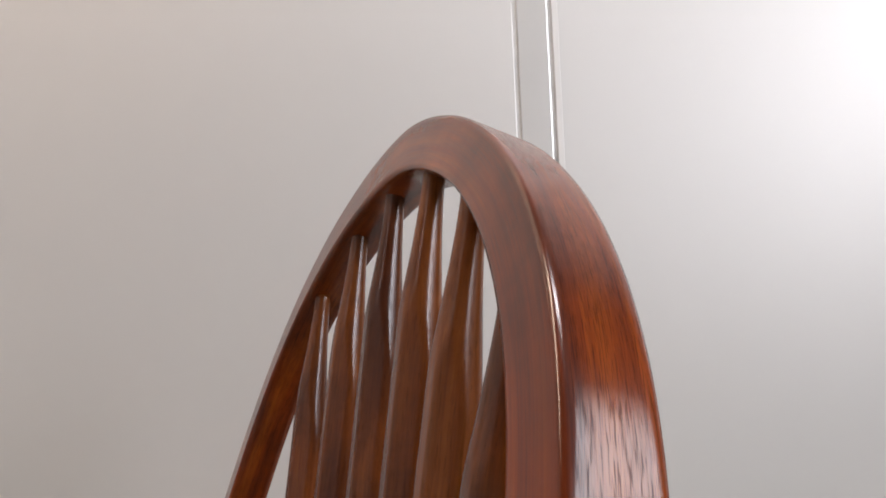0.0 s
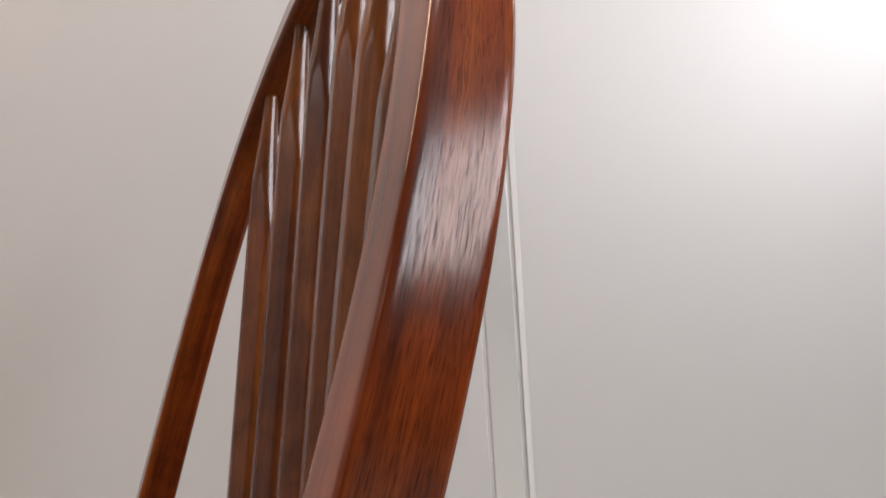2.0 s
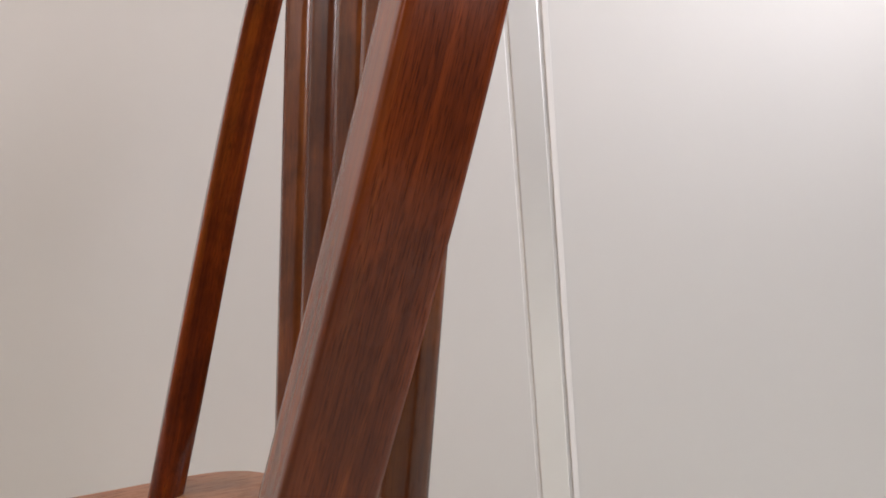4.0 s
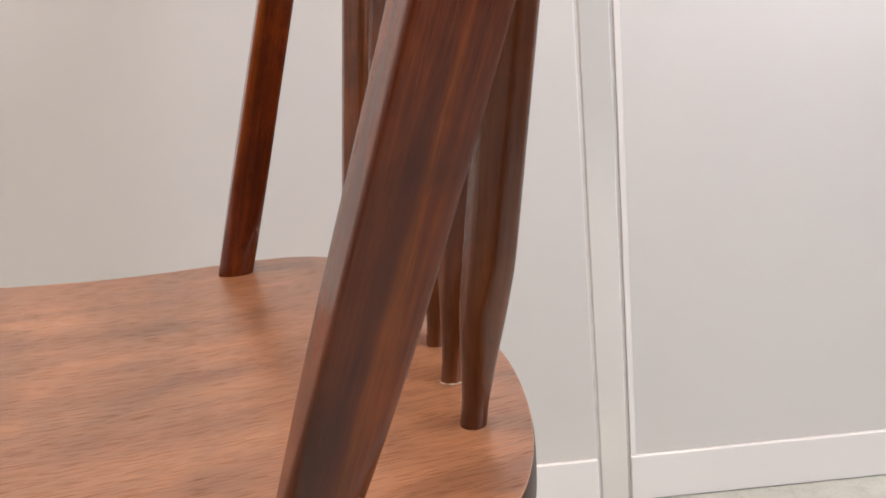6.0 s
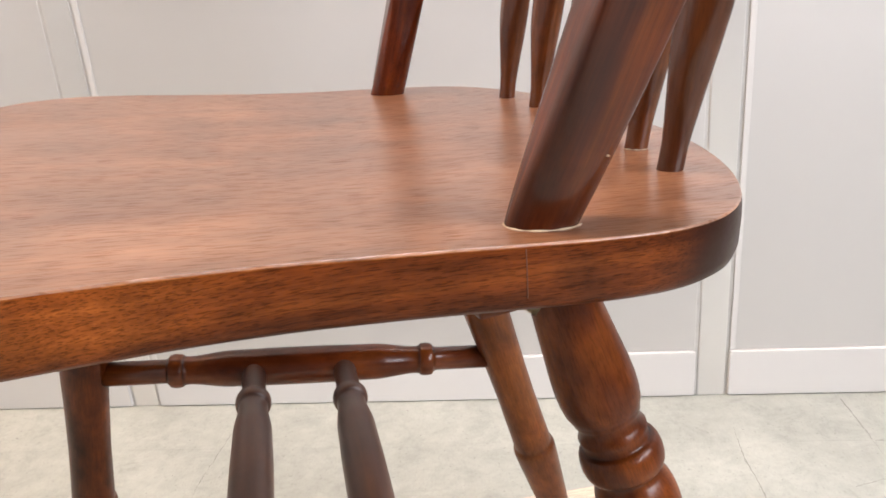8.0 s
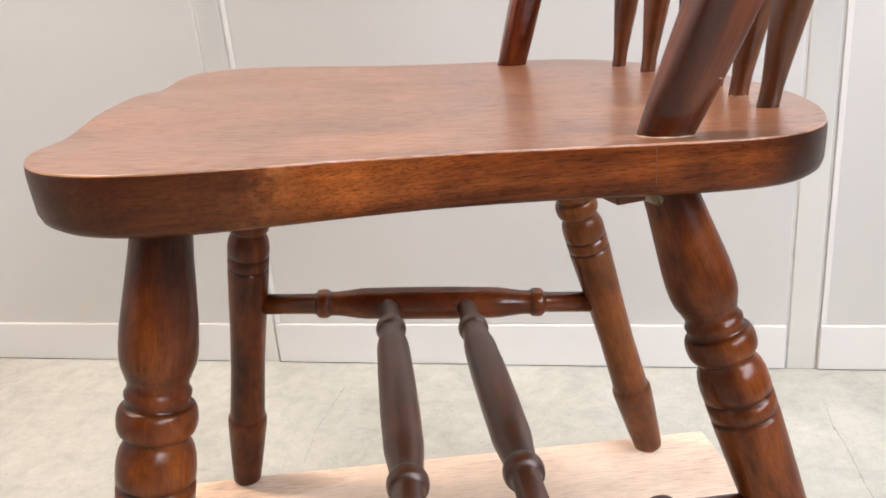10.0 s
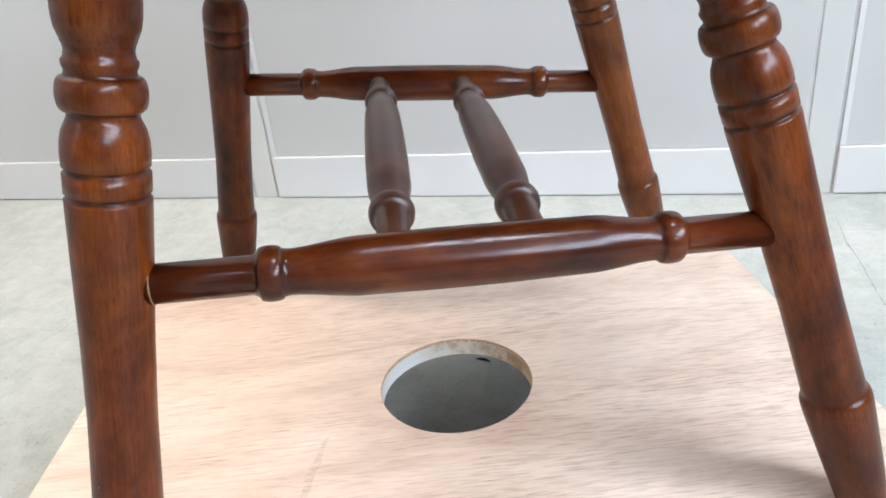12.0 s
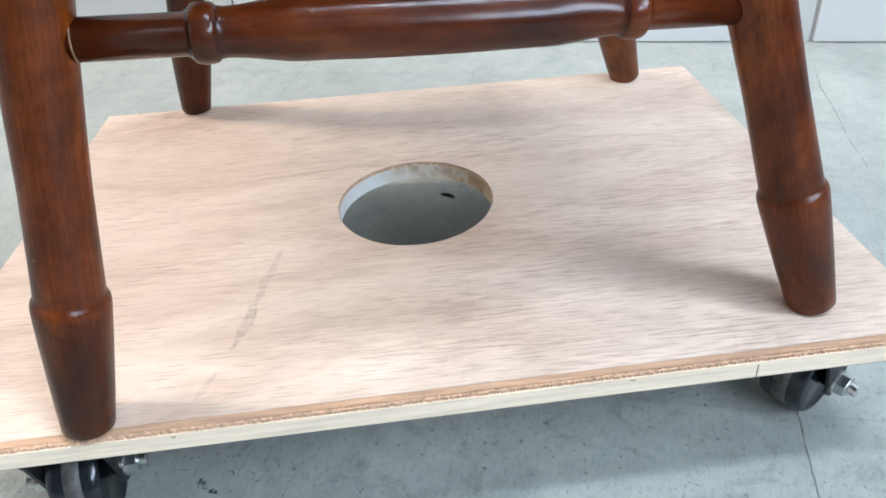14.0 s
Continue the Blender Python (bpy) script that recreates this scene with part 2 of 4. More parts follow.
    tan = node(nodes, "ShaderNodeTexNoise", Scale=5.2, Detail=6.0, Roughness=0.7)
    links.new(scaled(nodes, links, vec, 1, 1.3, 1), tan.inputs["Vector"])
    tr = ramp(nodes, [(0.63, (0, 0, 0)), (0.72, (0.55, 0.55, 0.55))])
    links.new(tan.outputs["Fac"], tr.inputs[0])
    col = mixed(nodes, links, "MIX", tr.outputs[0], col, (0.56, 0.53, 0.44))
    tone = ramp(nodes, [(0.0, (0.955, 0.96, 0.955)), (1.0, (1.03, 1.03, 1.02))])
    links.new(info.outputs["Random"], tone.inputs[0])
    col = mixed(nodes, links, "MULTIPLY", 1.0, col, tone.outputs[0])
    links.new(col, bsdf.inputs["Base Color"])
    rr = nodes.new("ShaderNodeMapRange")
    rr.inputs["To Min"].default_value, rr.inputs["To Max"].default_value = 0.38, 0.62
    links.new(spots.outputs["Fac"], rr.inputs["Value"])
    links.new(rr.outputs[0], bsdf.inputs["Roughness"])
    bump(nodes, links, fine.outputs["Fac"], 0.25, 0.0012, bsdf)
    return mat


FLOOR_MAT = floor_material()
FLOOR_BED = plain("floor_bed", (0.33, 0.335, 0.31), 0.9, 0.0, 30.0, 0.2)
CRACK_DIRT = plain("crack_dirt", (0.21, 0.21, 0.195), 0.9, 0.0, 60.0, 0.4)


def plywood_face():
    mat, nodes, links, bsdf = material("plywood_face")
    tc = nodes.new("ShaderNodeTexCoord")
    vec = tc.outputs["Object"]
    cloud = node(nodes, "ShaderNodeTexNoise", Scale=1.0, Detail=5.0, Roughness=0.6, Distortion=1.8)
    links.new(scaled(nodes, links, vec, 2.4, 10, 3), cloud.inputs["Vector"])
    grain = node(nodes, "ShaderNodeTexNoise", Scale=1.0, Detail=2.5, Roughness=0.62, Distortion=0.2)
    links.new(scaled(nodes, links, vec, 46, 600, 20), grain.inputs["Vector"])
    pore = node(nodes, "ShaderNodeTexNoise", Scale=1.0, Detail=2.0, Roughness=0.6)
    links.new(scaled(nodes, links, vec, 40, 1200, 60), pore.inputs["Vector"])
    dirt = node(nodes, "ShaderNodeTexNoise", Scale=5.5, Detail=6.0, Roughness=0.65, Distortion=0.5)
    links.new(vec, dirt.inputs["Vector"])
    base = ramp(nodes, [(0.28, (0.56, 0.41, 0.31)), (0.5, (0.71, 0.56, 0.44)), (0.72, (0.79, 0.645, 0.525))])
    links.new(cloud.outputs["Fac"], base.inputs[0])
    gr = ramp(nodes, [(0.36, (0.66, 0.585, 0.54)), (0.47, (0.95, 0.94, 0.93)), (0.58, (1.10, 1.10, 1.10))])
    links.new(grain.outputs["Fac"], gr.inputs[0])
    open_grain = node(nodes, "ShaderNodeTexNoise", Scale=1.0, Detail=3.0, Roughness=0.6)
    links.new(scaled(nodes, links, vec, 4.5, 13, 3), open_grain.inputs["Vector"])
    og = ramp(nodes, [(0.38, (0.18, 0.18, 0.18)), (0.68, (0.70, 0.70, 0.70))])
    links.new(open_grain.outputs["Fac"], og.inputs[0])
    col = mixed(nodes, links, "MULTIPLY", og.outputs[0], base.outputs[0], gr.outputs[0])
    pr = ramp(nodes, [(0.33, (0.42, 0.33, 0.28)), (0.39, (1, 1, 1))])
    links.new(pore.outputs["Fac"], pr.inputs[0])
    col = mixed(nodes, links, "MULTIPLY", 0.5, col, pr.outputs[0])
    dr = ramp(nodes, [(0.52, (1, 1, 1)), (0.74, (0.68, 0.655, 0.64))])
    links.new(dirt.outputs["Fac"], dr.inputs[0])
    col = mixed(nodes, links, "MULTIPLY", 0.8, col, dr.outputs[0])
    links.new(col, bsdf.inputs["Base Color"])
    bsdf.inputs["Roughness"].default_value = 0.62
    bump(nodes, links, grain.outputs["Fac"], 0.25, 0.0006, bsdf)
    return mat


PLY_FACE = plywood_face()
PLY_EDGE = plain("plywood_edge", (0.86, 0.70, 0.53), 0.75, 0.0, 35.0, 0.2, 0.0008, squash=(0.5, 2, 8))
PLY_BROWN = plain("worn_veneer_edge", (0.52, 0.325, 0.200), 0.75, 0.0, 55.0, 0.35, 0.0006, squash=(0.4, 6, 4))
# unseen underside, dark to cut light bounced under the board
PLY_BACK = plain("unseen_dark_veneer", (0.17, 0.135, 0.105), 0.8, 0.0, 14.0, 0.3, 0.0005)
PLY_SPLIT = plain("split_shadow", (0.17, 0.105, 0.065), 0.85, 0.0, 200.0, 0.4)
PLY_FRINGE = plain("torn_veneer", (0.56, 0.37, 0.24), 0.85, 0.0, 420.0, 0.6, 0.001)


# ---- mesh helpers ----
def mesh_object(name, bm, mat, parent=None, m=None, smooth=True, label=""):
    data = bpy.data.meshes.new(name)
    bmesh.ops.recalc_face_normals(bm, faces=bm.faces)
    bm.to_mesh(data)
    bm.free()
    data.materials.append(mat)
    if smooth:
        data.polygons.foreach_set("use_smooth", [True] * len(data.polygons))
    ob = new(name, data)
    if parent is not None:
        ob.parent = parent
    if m is not None:
        ob.matrix_local = m
    if label:
        tagged(ob, label)
    return ob


def part(name, bm, mat, parent, label="", m=None, smooth=True):
    return mesh_object(name, bm, mat, parent, m, smooth, label)


def box(bm, x0, x1, y0, y1, z0, z1):
    vs = [bm.verts.new((x, y, z)) for z in (z0, z1) for y in (y0, y1) for x in (x0, x1)]
    for f in ((0, 1, 3, 2), (4, 6, 7, 5), (0, 4, 5, 1), (2, 3, 7, 6), (0, 2, 6, 4), (1, 5, 7, 3)):
        bm.faces.new([vs[i] for i in f])
    return vs


def boxed(x0, x1, y0, y1, z0, z1, bevel=0.0):
    bm = bmesh.new()
    box(bm, x0, x1, y0, y1, z0, z1)
    if bevel:
        bmesh.ops.bevel(bm, geom=list(bm.edges), offset=bevel, segments=2, affect="EDGES", profile=0.6)
    return bm


def grain_from(ob, coords, wear=None, glaze_shade=None):
    """Stores metres across, across and along the fibres, and the wear, on the mesh's points."""
    a = ob.data.attributes.new("grain", "FLOAT_VECTOR", "POINT")
    a.data.foreach_set("vector", np.asarray(coords, dtype=np.float32).ravel())
    q = ob.data.attributes.new("glaze_shade", "FLOAT", "POINT")
    q.data.foreach_set("value", np.asarray(glaze_shade if glaze_shade is not None else [0.0] * len(ob.data.vertices), dtype=np.float32))
    w = ob.data.attributes.new("wear", "FLOAT", "POINT")
    w.data.foreach_set("value", np.asarray(wear if wear is not None else [0.0] * len(ob.data.vertices), dtype=np.float32))


def rings_mesh(rings, closed_ends=True):
    """A skin over rings of points, all with the same count."""
    bm = bmesh.new()
    rows = [[bm.verts.new(q) for q in ring] for ring in rings]
    n = len(rows[0])
    for a, b in zip(rows, rows[1:]):
        for i in range(n):
            bm.faces.new((a[i], a[(i + 1) % n], b[(i + 1) % n], b[i]))
    if closed_ends:
        bm.faces.new(rows[0][::-1])
        bm.faces.new(rows[-1])
    return bm


def soft_step(x):
    x = max(0.0, min(1.0, x))
    return x * x * (3 - 2 * x)


def length_of(profile):
    return profile[-1][0] - profile[0][0]


def turned(name, profile, mat, parent, m, sides=40, label="", foot=0.0, tail=0.0):
    """A lathe-turned piece along its own z from (height, diameter) pairs."""
    rings = []
    for z, d in profile:
        rings.append([(d / 2 * math.cos(2 * math.pi * i / sides), d / 2 * math.sin(2 * math.pi * i / sides), z) for i in range(sides)])
    ob = part(name, rings_mesh(rings), mat, parent, label, m)
    # dark glaze left in the turned grooves, wear on the proud beads
    zs, ds = np.array([q[0] for q in profile]), np.array([q[1] for q in profile])
    glaze_shade, wear = [], []
    for z, d in profile:
        near = ds[np.abs(zs - z) < 0.0055]
        deep = max(0.0, float(np.max(near)) - d)
        close = ds[np.abs(zs - z) < 0.0013]
        cut = max(0.0, float(np.max(close)) - d)
        dark = max(min(0.26, max(0.0, deep - 0.001) / 0.012), min(0.85, max(0.0, cut - 0.0010) / 0.0016))
        # foot: stain and shade near the bottom, both painted into the colour
        dark = max(dark, foot * soft_step((0.086 - z) / 0.05))
        # tail: darker over the last part of the length
        dark = max(dark, tail * soft_step((z - profile[-1][0] + 0.072) / 0.03))
        glaze_shade += [min(0.95, dark * (0.72 + 0.75 * noise.noise((2.2 * math.cos(2 * math.pi * i / sides), 2.2 * math.sin(2 * math.pi * i / sides), 55 * z + 7 * length_of(profile))))) for i in range(sides)]
        proud = d - float(np.min(near))
        wear += [0.04 * min(1.0, max(0.0, proud - 0.002) / 0.004)] * sides
    grain_from(ob, [tuple(v.co) for v in ob.data.vertices], wear, glaze_shade)
    return ob


def between(a, b):
    """The pose whose z runs from a to b."""
    d = Vector(b) - Vector(a)
    return Matrix.Translation(a) @ d.to_track_quat("Z", "Y").to_matrix().to_4x4(), d.length


def curve_profile(points, step=0.0016):
    """Smooths (height, diameter) pairs; a third value of 1 keeps a corner there."""
    out = []
    for i in range(len(points) - 1):
        z0, d0 = points[i][:2]
        z1, d1 = points[i + 1][:2]
        n = max(1, int(abs(z1 - z0) / step))
        for k in range(n):
            u = k / n
            s = u * u * (3 - 2 * u) if len(points[i]) < 3 else u
            out.append((z0 + (z1 - z0) * u, d0 + (d1 - d0) * s))
    out.append(points[-1][:2])
    return out


def bead(z, half, d_base, d_top, n=12, power=0.7):
    """A round bead of a turned piece."""
    return [(z - half * math.cos(math.pi * k / n), d_base + (d_top - d_base) * math.sin(math.pi * k / n) ** power) for k in range(n + 1)]


# ---- setting ----
floor = mesh_object("floor", boxed(ROOM_X0 - 0.2, ROOM_X1 + 0.2, ROOM_Y0 - 0.2, WALL_Y + 0.3, -0.1, -0.001), FLOOR_BED, smooth=False)
tagged(floor, "worn grey-green vinyl tile floor with stains and hairline cracks", "floor", kind="structure")
# ceiling out of view, kept dull to hold back bounced light
ceiling = mesh_object("ceiling", boxed(ROOM_X0 - 0.2, ROOM_X1 + 0.2, ROOM_Y0 - 0.2, WALL_Y + 0.3, ROOM_H, ROOM_H + 0.1), CEILING_MAT, smooth=False)
tagged(ceiling, "plain grey painted ceiling", "ceiling", kind="structure")
# west wall out of view, kept pale for the varnish to reflect
wall_west = mesh_object("wall_west", boxed(ROOM_X0 - 0.15, ROOM_X0, ROOM_Y0, WALL_Y + 0.06, 0, ROOM_H), WALL_PAINT, smooth=False)
tagged(wall_west, "plain pale painted wall", "wall", kind="structure")
bm = bmesh.new()
box(bm, ROOM_X1, ROOM_X1 + 0.15, ROOM_Y0, WINDOW[0], 0, ROOM_H)
box(bm, ROOM_X1, ROOM_X1 + 0.15, WINDOW[1], WALL_Y + 0.06, 0, ROOM_H)
box(bm, ROOM_X1, ROOM_X1 + 0.15, WINDOW[0], WINDOW[1], 0, WINDOW[2])
box(bm, ROOM_X1, ROOM_X1 + 0.15, WINDOW[0], WINDOW[1], WINDOW[3], ROOM_H)
wall_east = mesh_object("wall_east", bm, PLASTER, smooth=False)
tagged(wall_east, "dull grey painted wall with a wide window opening", "wall", kind="structure")
# south wall out of view, kept dull like the ceiling
wall_south = mesh_object("wall_south", boxed(ROOM_X0, ROOM_X1, ROOM_Y0 - 0.15, ROOM_Y0, 0, ROOM_H), PLASTER, smooth=False)
tagged(wall_south, "plain dull grey painted wall", "wall", kind="structure")

# partition of steel panels between posts
POSTS = [-0.479, 0.4145]
POST_W = 0.0465
wall_north = tagged(new("wall_north"), "white steel partition of satin panels between posts", "wall", kind="structure")
wall_north.location = (0, WALL_Y, 0)
EDGES = [ROOM_X0] + [x for q in POSTS for x in (q, q + POST_W)] + [ROOM_X1]
for a, b in ((EDGES[0], EDGES[1]), (EDGES[2], EDGES[3]), (EDGES[4], EDGES[5])):
    part("panel", boxed(a + 0.0015, b - 0.0015, 0.0, 0.05, 0.0752, ROOM_H, 0.0015), PANEL, wall_north, smooth=False)
    part("base_panel", boxed(a + 0.0015, b - 0.0015, -0.005, 0.05, 0.0015, 0.0748, 0.0016), BASE_PAINT, wall_north, smooth=False)
    part("base_channel", boxed(a, b, 0.001, 0.045, 0, 0.0014), GASKET, wall_north, smooth=False)
for q in POSTS:
    part("post", boxed(q + 0.0035, q + POST_W - 0.0035, -0.001, 0.056, 0, ROOM_H, 0.0015), POST_ALU, wall_north, smooth=False)
    part("panel_lip", boxed(q + POST_W + 0.0017, q + POST_W + 0.0095, -0.0016, 0.0, 0.0755, ROOM_H, 0.0007), BASE_PAINT, wall_north, smooth=False)
    for e in (q - 0.004, q + POST_W - 0.006):
        part("gasket", boxed(e, e + 0.010, 0.0012, 0.03, 0, ROOM_H), GASKET, wall_north, smooth=False)

# window beside the camera
window_1 = tagged(new("window_1"), "wide aluminium-framed window in the side wall", "window", kind="structure")
window_1.location = (ROOM_X1 + 0.06, WINDOW[0], WINDOW[2])
ww, wh = WINDOW[1] - WINDOW[0], WINDOW[3] - WINDOW[2]
for k in range(3):
    y = k * (ww - 0.04) / 2
    part("window_frame", boxed(-0.03, 0.03, y, y + 0.04, 0, wh, 0.003), FRAME_PAINT, window_1, smooth=False)
for z in (0, wh - 0.04):
    for k in range(2):
        y = k * (ww - 0.04) / 2 + 0.04
        part("window_frame", boxed(-0.03, 0.03, y, y + (ww - 0.04) / 2 - 0.04, z, z + 0.04, 0.003), FRAME_PAINT, window_1, smooth=False)

# ceiling lights above the view; the third is an added fill
lamp_glow, nodes, links, bsdf = material("lamp_diffuser")
bsdf.inputs["Base Color"].default_value = (0.9, 0.9, 0.9, 1)
bsdf.inputs["Emission Color"].default_value = (1, 0.96, 0.9, 1)
bsdf.inputs["Emission Strength"].default_value = 6.0
for lx, ly, watts, long, tint in LAMPS:
    lamp = tagged(new("ceiling_light"), "unseen white fluorescent ceiling light with a plain diffuser", "ceiling light", "ceiling lights")
    lamp.location = (lx, ly, ROOM_H)
    part("frame", boxed(-long / 2 - 0.05, long / 2 + 0.05, -0.16, 0.16, -0.04, 0, 0.004), FRAME_PAINT, lamp, smooth=False)
    part("diffuser", boxed(-long / 2 - 0.03, long / 2 + 0.03, -0.14, 0.14, -0.065, -0.041, 0.01), lamp_glow, lamp)

# ---- dolly ----
BOARD_Z = 0.112
BOARD_T = 0.0165
CHAIR_YAW = 17.235
CHAIR = pose(0.0142, -0.1792, 0, 0, 0, CHAIR_YAW)
dolly = tagged(new("wooden_dolly"), "flat plywood dolly on four black castors, pale and scuffed", "dolly")
dolly.matrix_world = CHAIR @ pose(0, 0, 0, 0, 0, -2.6)
BOARD = [(-0.329, -0.2318), (0.318, -0.214), (0.294, 0.2115), (-0.3155, 0.221)]
HOLE = (0.0, -0.003, 0.0635)


def board_layer(z0, z1, inset, jag=0.0, seed=0):
    """A slab in the board's outline with the round hole cut through."""
    rnd = random.Random(seed)
    bm = bmesh.new()
    cx, cy, r = HOLE
    pts, sides = [], []
    for side, ((x0, y0), (x1, y1), n) in enumerate(zip(BOARD, BOARD[1:] + BOARD[:1], (1150, 80, 120, 80))):
        for k in range(n):
            pts.append((x0 + (x1 - x0) * k / n, y0 + (y1 - y0) * k / n))
            sides.append(side)
    outer = []
    for side, (x, y) in zip(sides, pts):
        small = inset * 0.12
        rough = jag * rnd.random()
        if side in (1, 3):
            rough *= 0.35
        (ax, ay), (bx, by), (ex, ey), (fx, fy) = BOARD
        near = ay + (by - ay) * (x - ax) / (bx - ax) + inset + (rough if side == 0 else 0.0)
        far = fy + (ey - fy) * (x - fx) / (ex - fx) - small - (0.35 * rough if side == 2 else 0.0)
        y = min(max(y, near), far)
        west = ax + (fx - ax) * (y - ay) / (fy - ay) + small + (rough if side == 3 else 0.0)
        east = bx + (ex - bx) * (y - by) / (ey - by) - small - (rough if side == 1 else 0.0)
        outer.append((min(max(x, west), east), y))
    rows = []
    for z in (z0, z1):
        rows.append([bm.verts.new((x, y, z)) for x, y in outer])
        rows.append([bm.verts.new((cx + r * math.cos(math.atan2(y - cy, x - cx)), cy + r * math.sin(math.atan2(y - cy, x - cx)), z)) for x, y in pts])
    o0, i0, o1, i1 = rows
    for k in range(len(pts)):
        j = (k + 1) % len(pts)
        bm.faces.new((o0[k], i0[k], i0[j], o0[j]))
        bm.faces.new((o1[k], o1[j], i1[j], i1[k]))
        bm.faces.new((o0[k], o0[j], o1[j], o1[k]))
        bm.faces.new((i0[k], i1[k], i1[j], i0[j]))
    return bm


# the back veneer is an added layer that keeps the floor below darker
part("back_veneer", board_layer(BOARD_Z - BOARD_T, BOARD_Z - BOARD_T + 0.0008, 0.0004, 0.0, 5), PLY_BACK, dolly, "unseen dark back veneer that limits bounced light", smooth=False)
part("core_ply", board_layer(BOARD_Z - BOARD_T + 0.0008, BOARD_Z - 0.0036, 0.0, 0.0, 1), PLY_EDGE, dolly, "pale sawn plywood edge", smooth=False)
part("torn_ply", board_layer(BOARD_Z - 0.0036, BOARD_Z - 0.0014, 0.0005, 0.0010, 2), PLY_FRINGE, dolly, "ragged torn veneer edge", smooth=False)
part("worn_ply", board_layer(BOARD_Z - 0.0014, BOARD_Z - 0.0005, 0.0022, 0.0012, 3), PLY_BROWN, dolly, "worn brown veneer edge", smooth=False)
part("face_veneer", board_layer(BOARD_Z - 0.0005, BOARD_Z, 0.0075, 0.0003, 4), PLY_FACE, dolly, "pinkish bare lauan veneer with grey scuffs", smooth=False)


for x, wide, deep in ((0.198, 0.0006, 0.0110), (0.121, 0.0040, 0.0006), (-0.152, 0.0024, 0.0008)):
    y = BOARD[0][1] + (BOARD[1][1] - BOARD[0][1]) * (x - BOARD[0][0]) / (BOARD[1][0] - BOARD[0][0])
    part("nick", boxed(-wide / 2, wide / 2, -0.00015, 0.002, -deep, 0.0), PLY_SPLIT, dolly, "split in the plywood edge", pose(x, y, BOARD_Z - 0.0052), False)


# smeared primer and bare wood inside the hole
lining_mat, nodes, links, bsdf = material("hole_lining")
tc = nodes.new("ShaderNodeTexCoord")
n = node(nodes, "ShaderNodeTexNoise", Scale=26.0, Detail=6.0, Roughness=0.7)
links.new(tc.outputs["Object"], n.inputs["Vector"])
sx = nodes.new("ShaderNodeSeparateXYZ")
links.new(tc.outputs["Object"], sx.inputs[0])
ad = nodes.new("ShaderNodeMath")
ad.operation = "MULTIPLY_ADD"
links.new(sx.outputs[0], ad.inputs[0])
ad.inputs[1].default_value = 3.5
links.new(n.outputs["Fac"], ad.inputs[2])
r = ramp(nodes, [(0.33, (0.66, 0.64, 0.60)), (0.52, (0.62, 0.54, 0.43)), (0.66, (0.36, 0.23, 0.13)), (0.8, (0.56, 0.42, 0.28))])
links.new(ad.outputs[0], r.inputs[0])
links.new(r.outputs[0], bsdf.inputs["Base Color"])
bsdf.inputs["Roughness"].default_value = 0.8
bump(nodes, links, n.outputs["Fac"], 0.4, 0.002, bsdf)
rings = []
for k in range(5):
    for_z = BOARD_Z - BOARD_T + (BOARD_T - 0.0035) * k / 4
    rings.append([(HOLE[0] + (HOLE[2] - 0.0004) * math.cos(2 * math.pi * i / 96), HOLE[1] + (HOLE[2] - 0.0004) * math.sin(2 * math.pi * i / 96), for_z) for i in range(96)])
part("hole_lining", rings_mesh(rings, False), lining_mat, dolly, "hole edge smeared with white primer and brown stain")


def fork_leg(side):
    """One pressed-steel cheek of a fork, tapering from the swivel to the axle."""
    edge = [(-0.014, -0.010), (0.038, -0.010), (0.0345, -0.030)]
    edge += [(0.018 + 0.0125 * math.cos(a), -0.0625 + 0.0125 * math.sin(a)) for a in np.linspace(0.25, -math.pi - 0.25, 12)]
    edge += [(-0.004, -0.028)]
    bm = bmesh.new()
    faces = []
    for x in (side * 0.0222, side * 0.0246):
        faces.append([bm.verts.new((x, y, z)) for y, z in edge])
    n = len(edge)
    bm.faces.new(faces[0])
    bm.faces.new(faces[1][::-1])
    for i in range(n):
        bm.faces.new((faces[0][i], faces[1][i], faces[1][(i + 1) % n], faces[0][(i + 1) % n]))
    return bm


def spun(profile, y, z, sides=40):
    """Rings round the axle, which runs along x, from (x, radius) pairs."""
    return [[(x, y + r * math.cos(2 * math.pi * i / sides), z + r * math.sin(2 * math.pi * i / sides)) for i in range(sides)] for x, r in profile]


